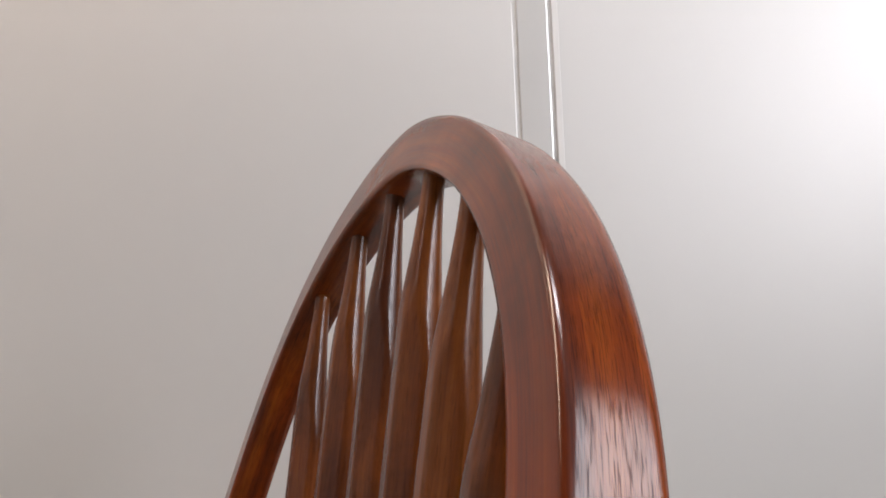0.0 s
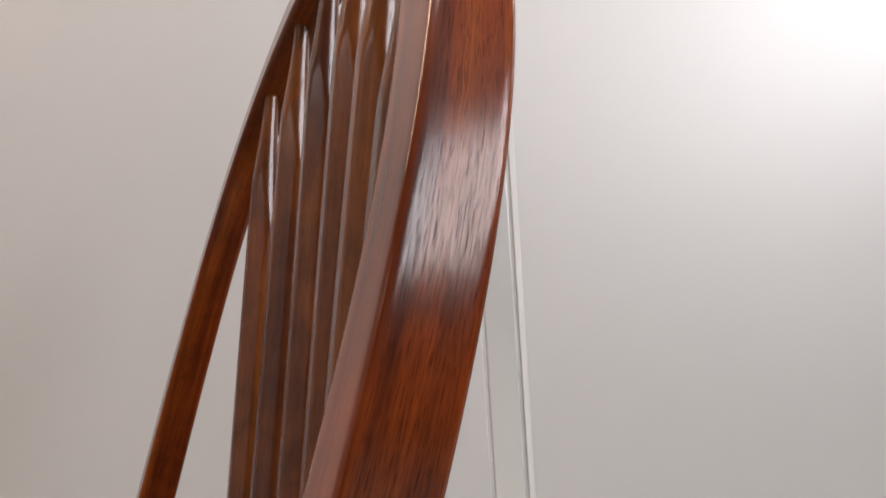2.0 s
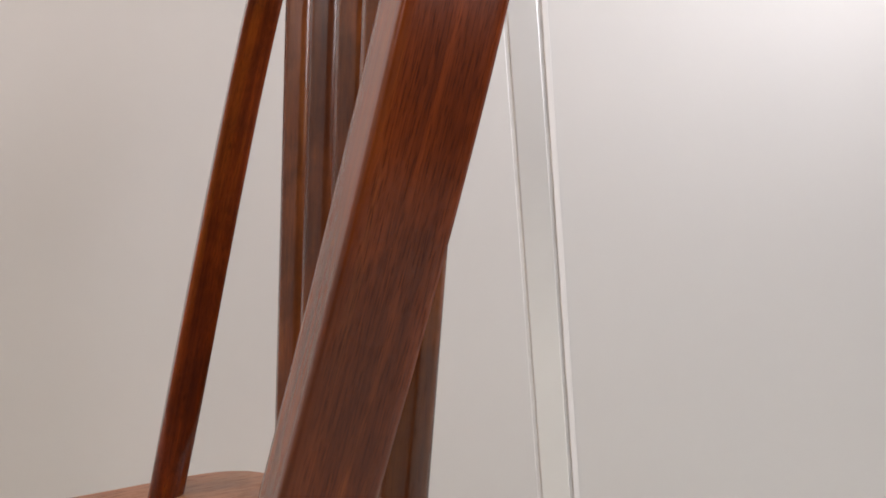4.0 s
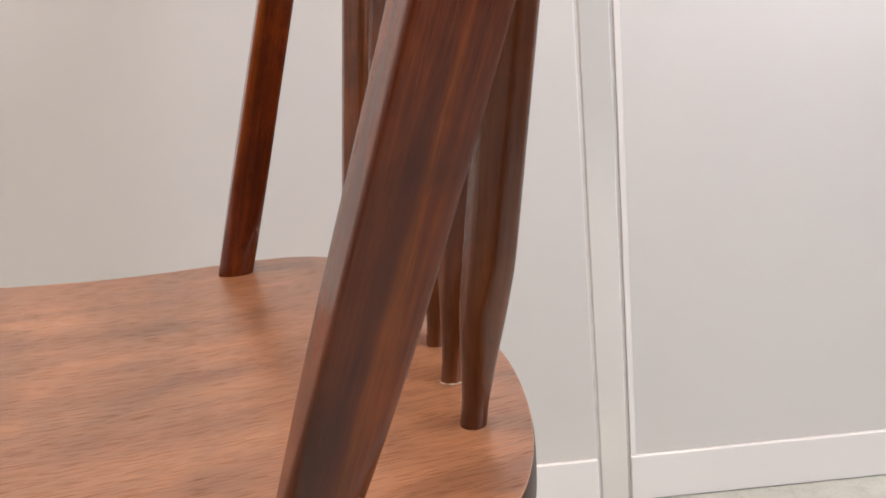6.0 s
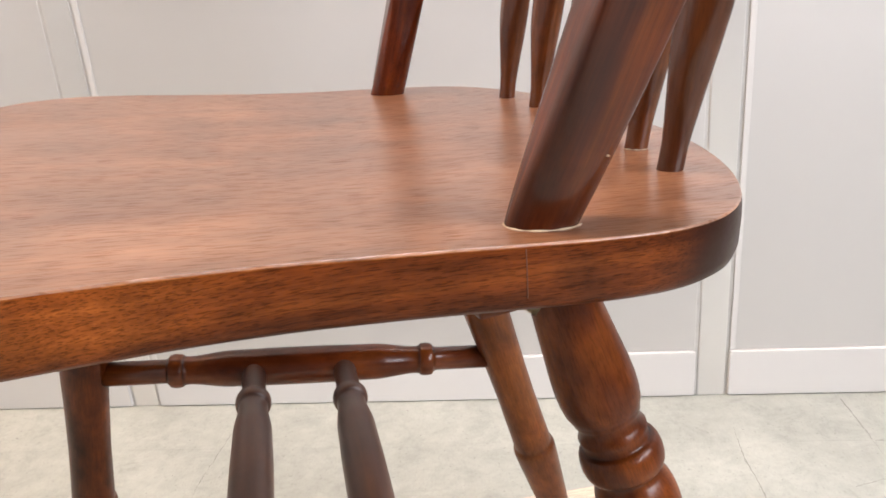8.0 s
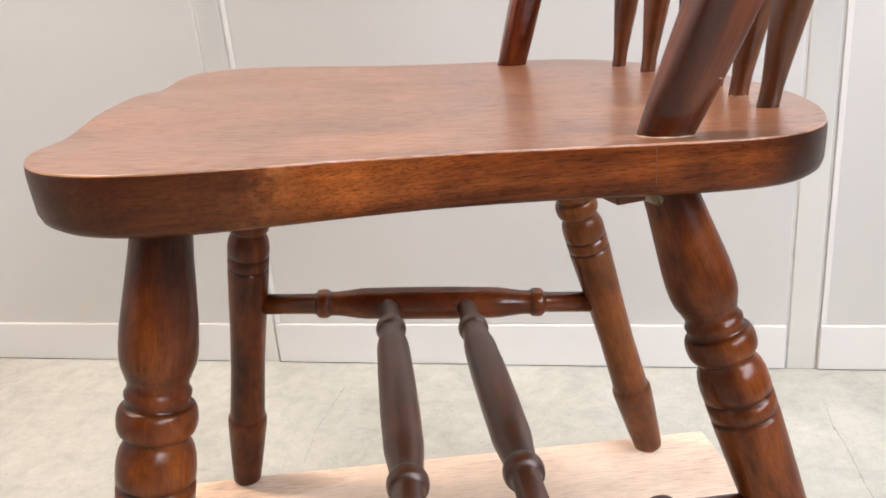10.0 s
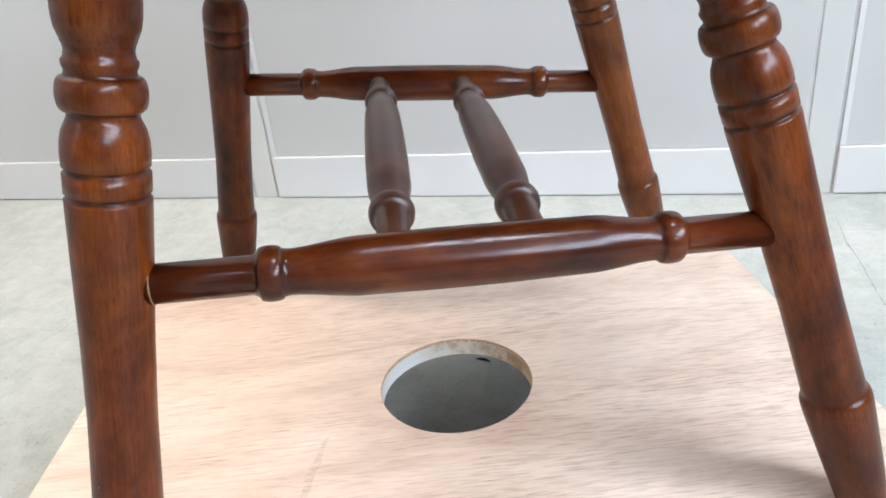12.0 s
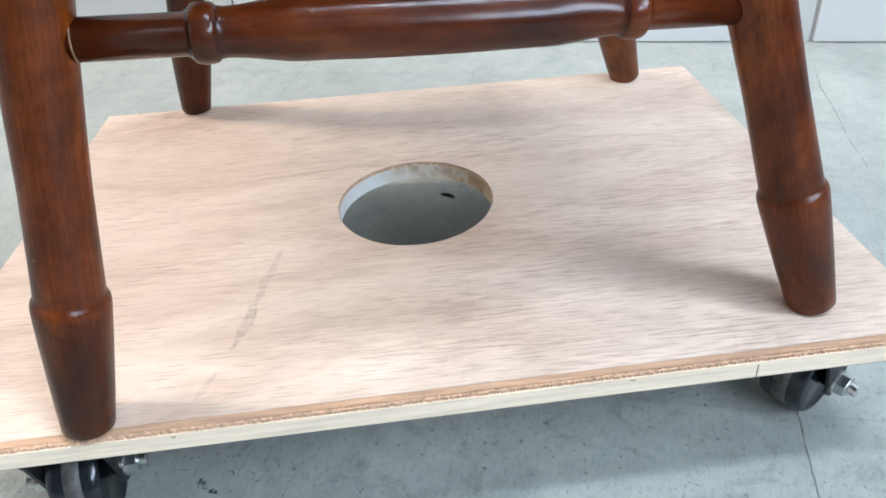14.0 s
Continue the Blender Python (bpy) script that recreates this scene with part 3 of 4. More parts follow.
def castor(x, y, turn):
    c = part("castor", boxed(-0.030, 0.030, -0.022, 0.030, -0.003, 0, 0.001), DARK_STEEL, dolly, "black swivel castor with a zinc axle", pose(x, y, BOARD_Z - BOARD_T, 0, 0, turn), False)
    swivel = [[(r * math.cos(2 * math.pi * i / 28), 0.004 + r * math.sin(2 * math.pi * i / 28), z) for i in range(28)] for z, r in ((-0.0028, 0.0215), (-0.006, 0.0225), (-0.0085, 0.0205), (-0.0105, 0.0190))]
    part("swivel_race", rings_mesh(swivel), DARK_STEEL, c)
    bm = boxed(-0.0222, 0.0222, -0.014, 0.038, -0.0128, -0.0104, 0.0008)
    part("fork_bridge", bm, DARK_STEEL, c, "", None, False)
    for side in (-1, 1):
        part("fork_leg", fork_leg(side), DARK_STEEL, c, "pressed black steel fork cheek", None, False)
    r = 0.0330
    zc = -(BOARD_Z - BOARD_T) + r
    tread = [(-0.0154, 0.0270), (-0.0165, 0.0285), (-0.0163, 0.0302), (-0.0148, 0.0318), (-0.0105, 0.0327), (0, 0.0330), (0.0105, 0.0327), (0.0148, 0.0318), (0.0163, 0.0302), (0.0165, 0.0285), (0.0154, 0.0270)]
    part("tyre", rings_mesh(spun(tread, 0.018, zc)), RUBBER, c, "black hard rubber tyre")
    worn = [(-0.0058, 0.0322), (-0.0054, 0.03312), (0, 0.03335), (0.0054, 0.03312), (0.0058, 0.0322)]
    part("tread_band", rings_mesh(spun(worn, 0.018, zc)), DUSTY, c, "dusty scuffed running band")
    hub = [(-0.0205, 0.0002), (-0.0205, 0.0072), (-0.0150, 0.0076), (-0.0152, 0.0120), (-0.0140, 0.0140), (-0.0136, 0.0240), (-0.0158, 0.0262), (-0.0154, 0.0272)]
    part("wheel_hub", rings_mesh(spun(hub + [(-q, rad) for q, rad in hub[::-1]], 0.018, zc)), RUBBER, c)
    for side in (-1, 1):
        rings = []
        for q, rad in ((0.0226, 0.0050), (0.0247, 0.0050), (0.0247, 0.0096), (0.0262, 0.0096), (0.0262, 0.0078), (0.0330, 0.0078), (0.0337, 0.0068), (0.0337, 0.0042), (0.0392, 0.0042), (0.0397, 0.0034)):
            sides = 24
            rings.append([])
            for i in range(sides):
                a = 2 * math.pi * i / sides
                hexa = 1.0 if rad != 0.0078 else 0.93 / math.cos((a + math.pi / 6) % (math.pi / 3) - math.pi / 6)
                rings[-1].append((side * q, 0.018 + rad * hexa * math.cos(a), zc + rad * hexa * math.sin(a)))
        part("axle_nut", rings_mesh(rings), ZINC, c, "bright zinc hexagon nut", None, False)


for x, y, turn in ((-0.238, -0.200, 8), (0.257, -0.162, -55), (0.235, 0.160, -20), (-0.255, 0.165, 110)):
    castor(x, y, turn)

# ---- chair ----
SEAT_Z, SLOPE, HOOP_U = 0.541, 0.0529, 0.1048
SEAT_T = 0.0245
LEAN = radians(18.510)
HOOP_W0, HOOP_K, HOOP_H, HOOP_P, HOOP_Q, HOOP_D, HOOP_B = 0.1954, 0.1883, 0.5628, 4.2504, 1.6893, 0.0256, 0.0244
chair = tagged(new("dining_chair"), "dark reddish-brown hoop-back wooden dining chair standing on a plywood dolly", "chair")
chair.matrix_world = CHAIR


def seat_height(u):
    return SEAT_Z - SLOPE * (u - HOOP_U)


def seat_outline():
    """Half outline of the seat from the back's middle to the front's middle, mirrored."""
    half = [(0.2310, 0.0), (0.2305, 0.03), (0.2280, 0.06), (0.2225, 0.09), (0.2135, 0.122), (0.2020, 0.150), (0.1870, 0.176),
            (0.1680, 0.1945), (0.1460, 0.2030), (0.1200, 0.2050), (0.0900, 0.2040), (0.0550, 0.2022), (0.0200, 0.2018), (-0.0150, 0.2045),
            (-0.0500, 0.2105), (-0.0850, 0.2175), (-0.1150, 0.2210), (-0.1400, 0.2185), (-0.1600, 0.2080), (-0.1735, 0.1900),
            (-0.1815, 0.1650), (-0.1850, 0.1300), (-0.1870, 0.0900), (-0.1885, 0.0450), (-0.1890, 0.0)]
    out = []
    for (a, b) in zip(half, half[1:]):
        for k in range(5):
            out.append((a[0] + (b[0] - a[0]) * k / 5, a[1] + (b[1] - a[1]) * k / 5))
    out.append(half[-1])
    for _ in range(8):
        out = [out[0]] + [((a[0] + 2 * b[0] + c[0]) / 4, (a[1] + 2 * b[1] + c[1]) / 4) for a, b, c in zip(out, out[1:], out[2:])] + [out[-1]]
    # the far side swells a little more
    return [(u, -v) for u, v in out] + [(u, v + 0.04 * min(v, 0.1)) for u, v in out[-2:0:-1]]


def seat():
    ring = seat_outline()
    cu = 0.02
    levels = [1.0, 0.9985, 0.9965, 0.990, 0.975, 0.93, 0.85, 0.74, 0.6, 0.45, 0.3, 0.15, 0.05]

    def dish(u, v, s):
        # shallow hollow, with a faint swell in the middle of the front
        d = 0.005 * max(0.0, 1 - s) ** 0.8
        thigh = 0.0036 * math.exp(-((abs(v) - 0.105) / 0.042) ** 2) * max(0, min(1, (-u - 0.05) / 0.1))
        return d + thigh - 0.0027 * soft_step((0.06 - u) / 0.2)

    top, edge = bmesh.new(), bmesh.new()
    rows = []
    for s in levels:
        row = []
        for u, v in ring:
            uu, vv = cu + (u - cu) * s, v * s
            z = seat_height(uu) - dish(uu, vv, s)
            if s == 1.0:
                z -= 0.0008
            row.append(top.verts.new((uu, vv, z)))
        rows.append(row)
    n = len(ring)
    for a, b in zip(rows, rows[1:]):
        for i in range(n):
            top.faces.new((a[i], a[(i + 1) % n], b[(i + 1) % n], b[i]))
    top.faces.new(rows[-1])
    # rim and underside
    prof = [(1.0, 0.0008), (1.0005, 0.0014), (1.0016, 0.0035), (1.002, 0.008), (1.0, SEAT_T - 0.006), (0.995, SEAT_T - 0.0025), (0.984, SEAT_T - 0.0004), (0.9, SEAT_T), (0.3, SEAT_T)]
    erows = []
    for s, drop in prof:
        erows.append([edge.verts.new((cu + (u - cu) * s, v * s, seat_height(cu + (u - cu) * s) - drop - (dish(u, v, 1.0) if drop < 0.01 else 0.0))) for u, v in ring])
    for a, b in zip(erows, erows[1:]):
        for i in range(n):
            edge.faces.new((a[i], b[i], b[(i + 1) % n], a[(i + 1) % n]))
    edge.faces.new(erows[-1])
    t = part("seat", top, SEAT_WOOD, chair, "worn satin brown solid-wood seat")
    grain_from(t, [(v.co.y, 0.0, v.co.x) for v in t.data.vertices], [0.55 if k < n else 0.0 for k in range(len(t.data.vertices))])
    e = part("seat_edge", edge, EDGE_WOOD, chair, "orange-brown seat edge, dark stain patches in front, dark reflection painted at the back")
    # back end: its dark reflection put into the colour; front: dark stain patches
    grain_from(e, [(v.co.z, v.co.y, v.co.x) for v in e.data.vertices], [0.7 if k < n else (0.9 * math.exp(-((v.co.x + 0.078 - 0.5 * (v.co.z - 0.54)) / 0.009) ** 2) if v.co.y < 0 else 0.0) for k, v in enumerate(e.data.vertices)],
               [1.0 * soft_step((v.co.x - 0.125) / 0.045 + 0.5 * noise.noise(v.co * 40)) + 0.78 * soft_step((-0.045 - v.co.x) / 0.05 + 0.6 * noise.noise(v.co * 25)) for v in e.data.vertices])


seat()

# turned legs
def leg_profile():
    p = [(0.0, 0.029), (0.0022, 0.0335), (0.03, 0.0385), (0.06, 0.0430), (0.078, 0.0454), (0.084, 0.0457), (0.0862, 0.0449), (0.0876, 0.0433), (0.0889, 0.0412), (0.0902, 0.0404), (0.0925, 0.0406),
         (0.105, 0.0400), (0.15, 0.0385), (0.195, 0.0398), (0.235, 0.0425), (0.2625, 0.0440)]
    p = curve_profile([q + (1,) for q in p], 0.006)
    p += [(0.2635, 0.0438), (0.2642, 0.0406), (0.2661, 0.0406), (0.2668, 0.0438), (0.2755, 0.0440), (0.2762, 0.0406), (0.2781, 0.0406), (0.2788, 0.0438)]
    p += [(0.284, 0.0442), (0.290, 0.0435), (0.295, 0.0410), (0.2985, 0.0372), (0.3005, 0.0352), (0.302, 0.0352)]
    p += bead(0.3105, 0.0075, 0.0360, 0.0442)
    p += [(0.3185, 0.0352), (0.3205, 0.0342), (0.3225, 0.0362), (0.3245, 0.0366), (0.3262, 0.0340), (0.329, 0.0330), (0.3315, 0.0345), (0.3322, 0.0356), (0.3335, 0.0360)]
    p += curve_profile([(0.3345, 0.0372, 1), (0.338, 0.0402, 1), (0.343, 0.0420, 1), (0.349, 0.0425, 1), (0.358, 0.0415, 1), (0.375, 0.0378, 1), (0.395, 0.0335, 1), (0.415, 0.0312, 1), (0.43, 0.0308, 1)], 0.004)
    return [(z, d * 0.885) for z, d in p]


LEGS = {}
FEET = [(-0.212, -0.207, -0.134, -0.158, 1.0), (-0.212, 0.228, -0.134, 0.158, 1.0), (0.241, -0.185, 0.123, -0.132, 0.962), (0.236, 0.186, 0.123, 0.132, 0.962)]
for fu, fv, tu, tv, k in FEET:
    a, b = Vector((fu, fv, BOARD_Z)), Vector((tu, tv, 0.51))
    m, length = between(a, b)
    d = (b - a).normalized()
    stop = ((seat_height(tu) - SEAT_T + 0.004) - BOARD_Z) / d.z
    prof = [(z * k / d.z, dia) for z, dia in leg_profile()]
    prof = [q for q in prof if q[0] < stop] + [(stop, 0.0273)]
    # the near front leg carries the most painted shade at its foot
    turned("leg", prof, FAR_LEG_WOOD if fu > 0 and fv > 0 else WOOD, chair, m, 44, foot=0.78 if fv < 0 and fu < 0 else 0.35)
    LEGS[(k, 1 if fv > 0 else -1)] = (a, b)


def leg_at(k, s, z):
    a, b = LEGS[(k, s)]
    return a + (b - a) * ((z - a.z) / (b.z - a.z))


# side stretchers, and two cross stretchers between them
def stretcher_profile(length, r0, r1, end_d, ring_d, in_d, body_d):
    p = [(0.0, end_d), (r0 - 0.0085, end_d)]
    p += bead(r0, 0.0058, in_d + 0.001, ring_d, 14, 0.85)
    p += curve_profile([(r0 + 0.009, in_d), (r0 + 0.045, body_d), (r0 + 0.09, body_d + 0.0012), (r1 - 0.09, body_d + 0.0012), (r1 - 0.045, body_d), (r1 - 0.009, in_d)], 0.004)
    p += bead(r1, 0.0058, in_d + 0.001, ring_d, 14, 0.85)
    p += [(r1 + 0.0085, end_d), (length, end_d)]
    return p


SIDE = {}
for s in (-1, 1):
    a, b = leg_at(1.0, s, 0.3355 if s > 0 else 0.3310), leg_at(0.962, s, 0.3040)
    m, length = between(a, b)
    SIDE[s] = (a, b)
    r0 = length * (-0.0945 - a.x) / (b.x - a.x)
    r1 = length * (0.1135 - a.x) / (b.x - a.x)
    turned("stretcher", stretcher_profile(length, r0, r1, 0.0202, 0.0286, 0.0236, 0.0308), STRETCHER_WOOD, chair, m, 40, foot=0.25, tail=0.6)
    if s < 0:
        turned("glue_line", [(0.0174, 0.0200), (0.0175, 0.0208), (0.0182, 0.0209), (0.0184, 0.0200)], DOWEL, chair, m, 32, "pale bare ring where the stretcher meets the leg")
for u in (-0.0320, 0.0425):
    ends = []
    for s in (-1, 1):
        a, b = SIDE[s]
        ends.append(a + (b - a) * ((u - a.x) / (b.x - a.x)))
    m, length = between(*ends)
    turned("cross_stretcher", stretcher_profile(length, 0.060, length - 0.060, 0.0190, 0.0276, 0.0222, 0.0282), CROSS_WOOD, chair, m, 36)


# bent hoop of the back
def hoop_outline(inset, n=180):
    """Points (sideways, up the lean) along the hoop, near foot to far foot, moved inwards."""
    half = []
    for i in range(n + 1):
        th = (i / n) ** 1.0 * math.pi / 2 * 0.9999
        h = HOOP_H * math.sin(th) ** (2 / HOOP_P) if i else 0.0
        half.append((-(HOOP_W0 + HOOP_K * h - 0.0024 * math.exp(-(h / 0.1) ** 2)) * max(0.0, math.cos(th)) ** (2 / HOOP_Q), h))
    # even steps
    pts = half + [(-x, h) for x, h in half[::-1][1:]]
    dist = np.concatenate([[0], np.cumsum([math.dist(a, b) for a, b in zip(pts, pts[1:])])])
    want = np.linspace(0, dist[-1], 2 * n + 1)
    xs, hs = np.interp(want, dist, [q[0] for q in pts]), np.interp(want, dist, [q[1] for q in pts])
    for _ in range(6):
        xs[1:-1], hs[1:-1] = (xs[:-2] + 2 * xs[1:-1] + xs[2:]) / 4, (hs[:-2] + 2 * hs[1:-1] + hs[2:]) / 4
    dx, dh = np.gradient(xs), np.gradient(hs)
    ln = np.hypot(dx, dh)
    return [(x + inset * b / l, h - inset * a / l, b / l, -a / l) for x, h, a, b, l in zip(xs, hs, dx, dh, ln)]


def lean_point(s, h, depth):
    """From the hoop's plane to the chair: sideways, up the lean, and back from the plane."""
    return (HOOP_U + h * math.sin(LEAN) + depth * math.cos(LEAN), s, SEAT_Z + h * math.cos(LEAN) - depth * math.sin(LEAN))


def blended(direction, planes, power):
    """How far a prism with these (normal, distance) sides reaches in a direction; a high power keeps its corners crisp."""
    total = sum(max(0.0, direction[0] * nx + direction[1] * ny) ** power / d ** power for nx, ny, d in planes)
    return total ** (-1.0 / power)


def lathed(reach, direction, ra, rb, power=26):
    """The same reach, cut back to an oval of radii ra and rb."""
    oval = 1.0 / math.hypot(direction[0] / ra, direction[1] / rb)
    return (reach ** -power + oval ** -power) ** (-1.0 / power)


def hoop():
    line = hoop_outline(HOOP_B / 2 - 0.0010)
    line = [(line[0][0], -0.02, 1.0, 0.0)] + line + [(line[-1][0], -0.02, -1.0, 0.0)]
    rings, coords, along = [], [], 0.0
    last = None
    sides = 72
    turns = [(math.cos(2 * math.pi * (i + 0.5) / sides), math.sin(2 * math.pi * (i + 0.5) / sides)) for i in range(sides)]
    bar = [blended(d, ((1, 0, HOOP_B / 2), (-1, 0, HOOP_B / 2), (0, 1, HOOP_D / 2), (0, -1, HOOP_D / 2)), 22) for d in turns]
    for s, h, nx, nh in line:
        if last is not None:
            along += math.dist(last, (s, h))
        last = (s, h)
        # the feet are turned down to an oval tenon
        up = max(0.0, h)
        cone = 0.0058 * (up / 0.085) ** 0.85
        ring = []
        for d, reach in zip(turns, bar):
            r = lathed(reach, d, 0.0094 + cone * 1.4, 0.0128 + cone)
            a, b = r * d[0], r * d[1]
            shift = 0.0012 * math.exp(-up / 0.03)
            ring.append(lean_point(s + nx * (a + shift), h + nh * a, b))
            coords.append((a, b, along))
        rings.append(ring)
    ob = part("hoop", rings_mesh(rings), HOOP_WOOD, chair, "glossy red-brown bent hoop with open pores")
    # near side only: darker towards the foot, fading out higher up
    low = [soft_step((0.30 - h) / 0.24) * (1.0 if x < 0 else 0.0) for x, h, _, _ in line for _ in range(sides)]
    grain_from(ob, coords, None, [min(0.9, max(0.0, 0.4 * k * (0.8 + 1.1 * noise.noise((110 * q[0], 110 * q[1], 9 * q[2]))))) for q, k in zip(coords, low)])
    f = ob.data.attributes.new("filled", "FLOAT", "POINT")
    f.data.foreach_set("value", np.array([1.0 if q[1] < -HOOP_D / 2 + 0.0026 else 0.9 * k for q, k in zip(coords, low)], dtype=np.float32))


hoop()


def inner_height(s):
    line = hoop_outline(HOOP_B)
    best = min((q for q in line if q[0] * (1 if s >= 0 else -1) > 0 and q[1] > 0.2), key=lambda q: abs(q[0] - s))
    return best[1]


def spindle(base_u, base_v, top_s, stain):
    """A faceted slat with both ends turned down to round pegs."""
    h = inner_height(top_s) + 0.006
    a = Vector((base_u, base_v, seat_height(base_u) - 0.004))
    b = Vector(lean_point(top_s, h, -0.002))
    d = (b - a).normalized()
    side = Vector((0, 1, 0)) - d * d.y
    side.normalize()
    face = d.cross(side)
    if face.x > 0:
        face.negate()
    length = (b - a).length
    rings, coords = [], []
    n, sides = 170, 60
    turns = [(math.cos(2 * math.pi * i / sides), math.sin(2 * math.pi * i / sides)) for i in range(sides)]
    for i in range(n + 1):
        z = length * i / n
        u = z / length
        lo, hi = max(0.0, z - 0.014), max(0.0, length - 0.010 - z)
        cone = min(0.0058 + 0.0105 * (lo / 0.095) ** 1.1, 0.0052 + 0.0105 * (hi / 0.098) ** 1.45)
        # a broad front, wide bevels towards it, narrower ones at the back
        w, t = 0.0125, 0.0092
        planes = [(1, 0, w), (-1, 0, w), (0, 1, t), (0, -1, t)]
        planes += [(sx * (0.74 + 0.06 * u), math.sqrt(1 - (0.74 + 0.06 * u) ** 2), 0.0098 - 0.0008 * u) for sx in (-1, 1)] + [(sx * 0.72, -0.69, 0.0128) for sx in (-1, 1)]
        ring = []
        for c in turns:
            r = lathed(blended(c, planes, 30), c, cone, cone, 34)
            p, q = r * c[0], r * c[1]
            ring.append(a + d * z + side * p + face * q)
            coords.append((p, q, z))
        rings.append(ring)
    ob = part("spindle", rings_mesh(rings), SPINDLE_WOOD, chair)
    # darker towards the foot
    grain_from(ob, coords, None, [stain * soft_step((0.26 - q[2]) / 0.14) * (0.8 + 0.6 * noise.noise((60 * q[0], 60 * q[1], 9 * q[2]))) for q in coords])


# the last value is how dark the lower end gets, most on the nearest
for base_u, base_v, top_s, stain in ((0.1860, -0.1200, -0.149, 0.6), (0.1928, -0.0728, -0.090, 0.2), (0.2003, -0.0240, -0.029, 0.1),
                                     (0.2003, 0.0270, 0.033, 0.2), (0.1928, 0.0770, 0.092, 0.2), (0.1860, 0.1260, 0.153, 0.2)):
    spindle(base_u, base_v, top_s, stain)


def disc_rim(name, centre, radius_u, radius_v, wide, a0, a1, mat, parent, label, lift=0.0006):
    """A thin raised arc of glue lying on the seat round a socket."""
    rings = []
    n = 28
    for i in range(n + 1):
        a = radians(a0 + (a1 - a0) * i / n)
        k = math.sin(math.pi * i / n) ** 0.5 * (0.7 + 0.3 * math.sin(9 * a))
        ring = []
        for j in range(6):
            b = 2 * math.pi * j / 6
            r = wide * max(0.05, k)
            u = centre[0] + (radius_u + r * math.cos(b)) * math.cos(a)
            v = centre[1] + (radius_v + r * math.cos(b)) * math.sin(a)
            ring.append((u, v, seat_height(u) - 0.0012 + lift + 0.5 * r * math.sin(b)))
        rings.append(ring)
    part(name, rings_mesh(rings), mat, parent, label)


disc_rim("glue_line", (0.1055, -0.1808), 0.0142, 0.0100, 0.0009, 160, 330, GLUE, chair, "pale dried glue round the hoop's foot")
disc_rim("glue_line", (0.1928, -0.0728), 0.0064, 0.0064, 0.0005, 170, 320, GLUE, chair, "pale dried glue round a spindle's foot")

# glued joint in the seat's edge, and a chip in the hoop's foot
part("joint_line", boxed(-0.00018, 0.00018, -0.00004, 0.0006, -SEAT_T + 0.006, -0.0015), JOINT, chair, "pale hairline joint in the seat edge", pose(0.0915, -0.2044, seat_height(0.0915)), False)


def dab(name, place, turn, long, wide, mat, parent, label, yaw=0):
    rnd = random.Random(7)
    bm = bmesh.new()
    top = [bm.verts.new((long / 2 * math.cos(2 * math.pi * i / 10) * (0.7 + 0.3 * rnd.random()), 0.0, wide / 2 * math.sin(2 * math.pi * i / 10) * (0.7 + 0.3 * rnd.random()))) for i in range(10)]
    low = [bm.verts.new((v.co.x * 1.1, 0.0012, v.co.z * 1.1)) for v in top]
    bm.faces.new(top)
    for i in range(10):
        bm.faces.new((top[i], low[i], low[(i + 1) % 10], top[(i + 1) % 10]))
    part(name, bm, mat, parent, label, Matrix.Translation(place) @ pose(0, 0, 0, 0, turn, yaw))


dab("chip", (0.1222, -0.1979, 0.5656), 12, 0.0022, 0.0009, BARE, chair, "small pale chip in the varnish", 18)

# dings in the finish of a front leg
for z, side, size in ((0.232, -0.55, 0.0020), (0.222, -0.66, 0.0015), (0.205, -0.2, 0.0013)):
    centre = leg_at(1.0, -1, z)
    dab("ding", (centre.x + 0.0181 * side, centre.y - 0.0181 * math.sqrt(1 - side * side), z), 25, size, size * 0.7, JOINT, chair, "small light ding in the varnish", math.degrees(math.asin(side)))

# scrap of tape stuck under the seat beside a rear leg
tape = tagged(new("masking_tape"), "folded scrap of beige masking tape stuck under the seat", "tape")
tape.matrix_world = CHAIR @ pose(0.094, -0.181, seat_height(0.094) - SEAT_T, 0, 0, 12)
bm = bmesh.new()
rows = []
for i in range(9):
    u = i / 8
    x = -0.004 + 0.011 * u
    z = -0.0006 - 0.0075 * math.sin(u * 2.2) ** 2
    rows.append([bm.verts.new((x, y, z + 0.0008 * math.sin(7 * u + 90 * y))) for y in (-0.007, -0.002, 0.004, 0.009)])
for a, b in zip(rows, rows[1:]):
    for k in range(3):
        bm.faces.new((a[k], a[k + 1], b[k + 1], b[k]))
bmesh.ops.solidify(bm, geom=list(bm.faces), thickness=0.0004)
part("strip", bm, TAPE, tape)
part("block", boxed(-0.018, -0.003, -0.008, 0.010, -0.005, 0.0, 0.001), WOOD, tape, "dark wooden corner block", smooth=False)

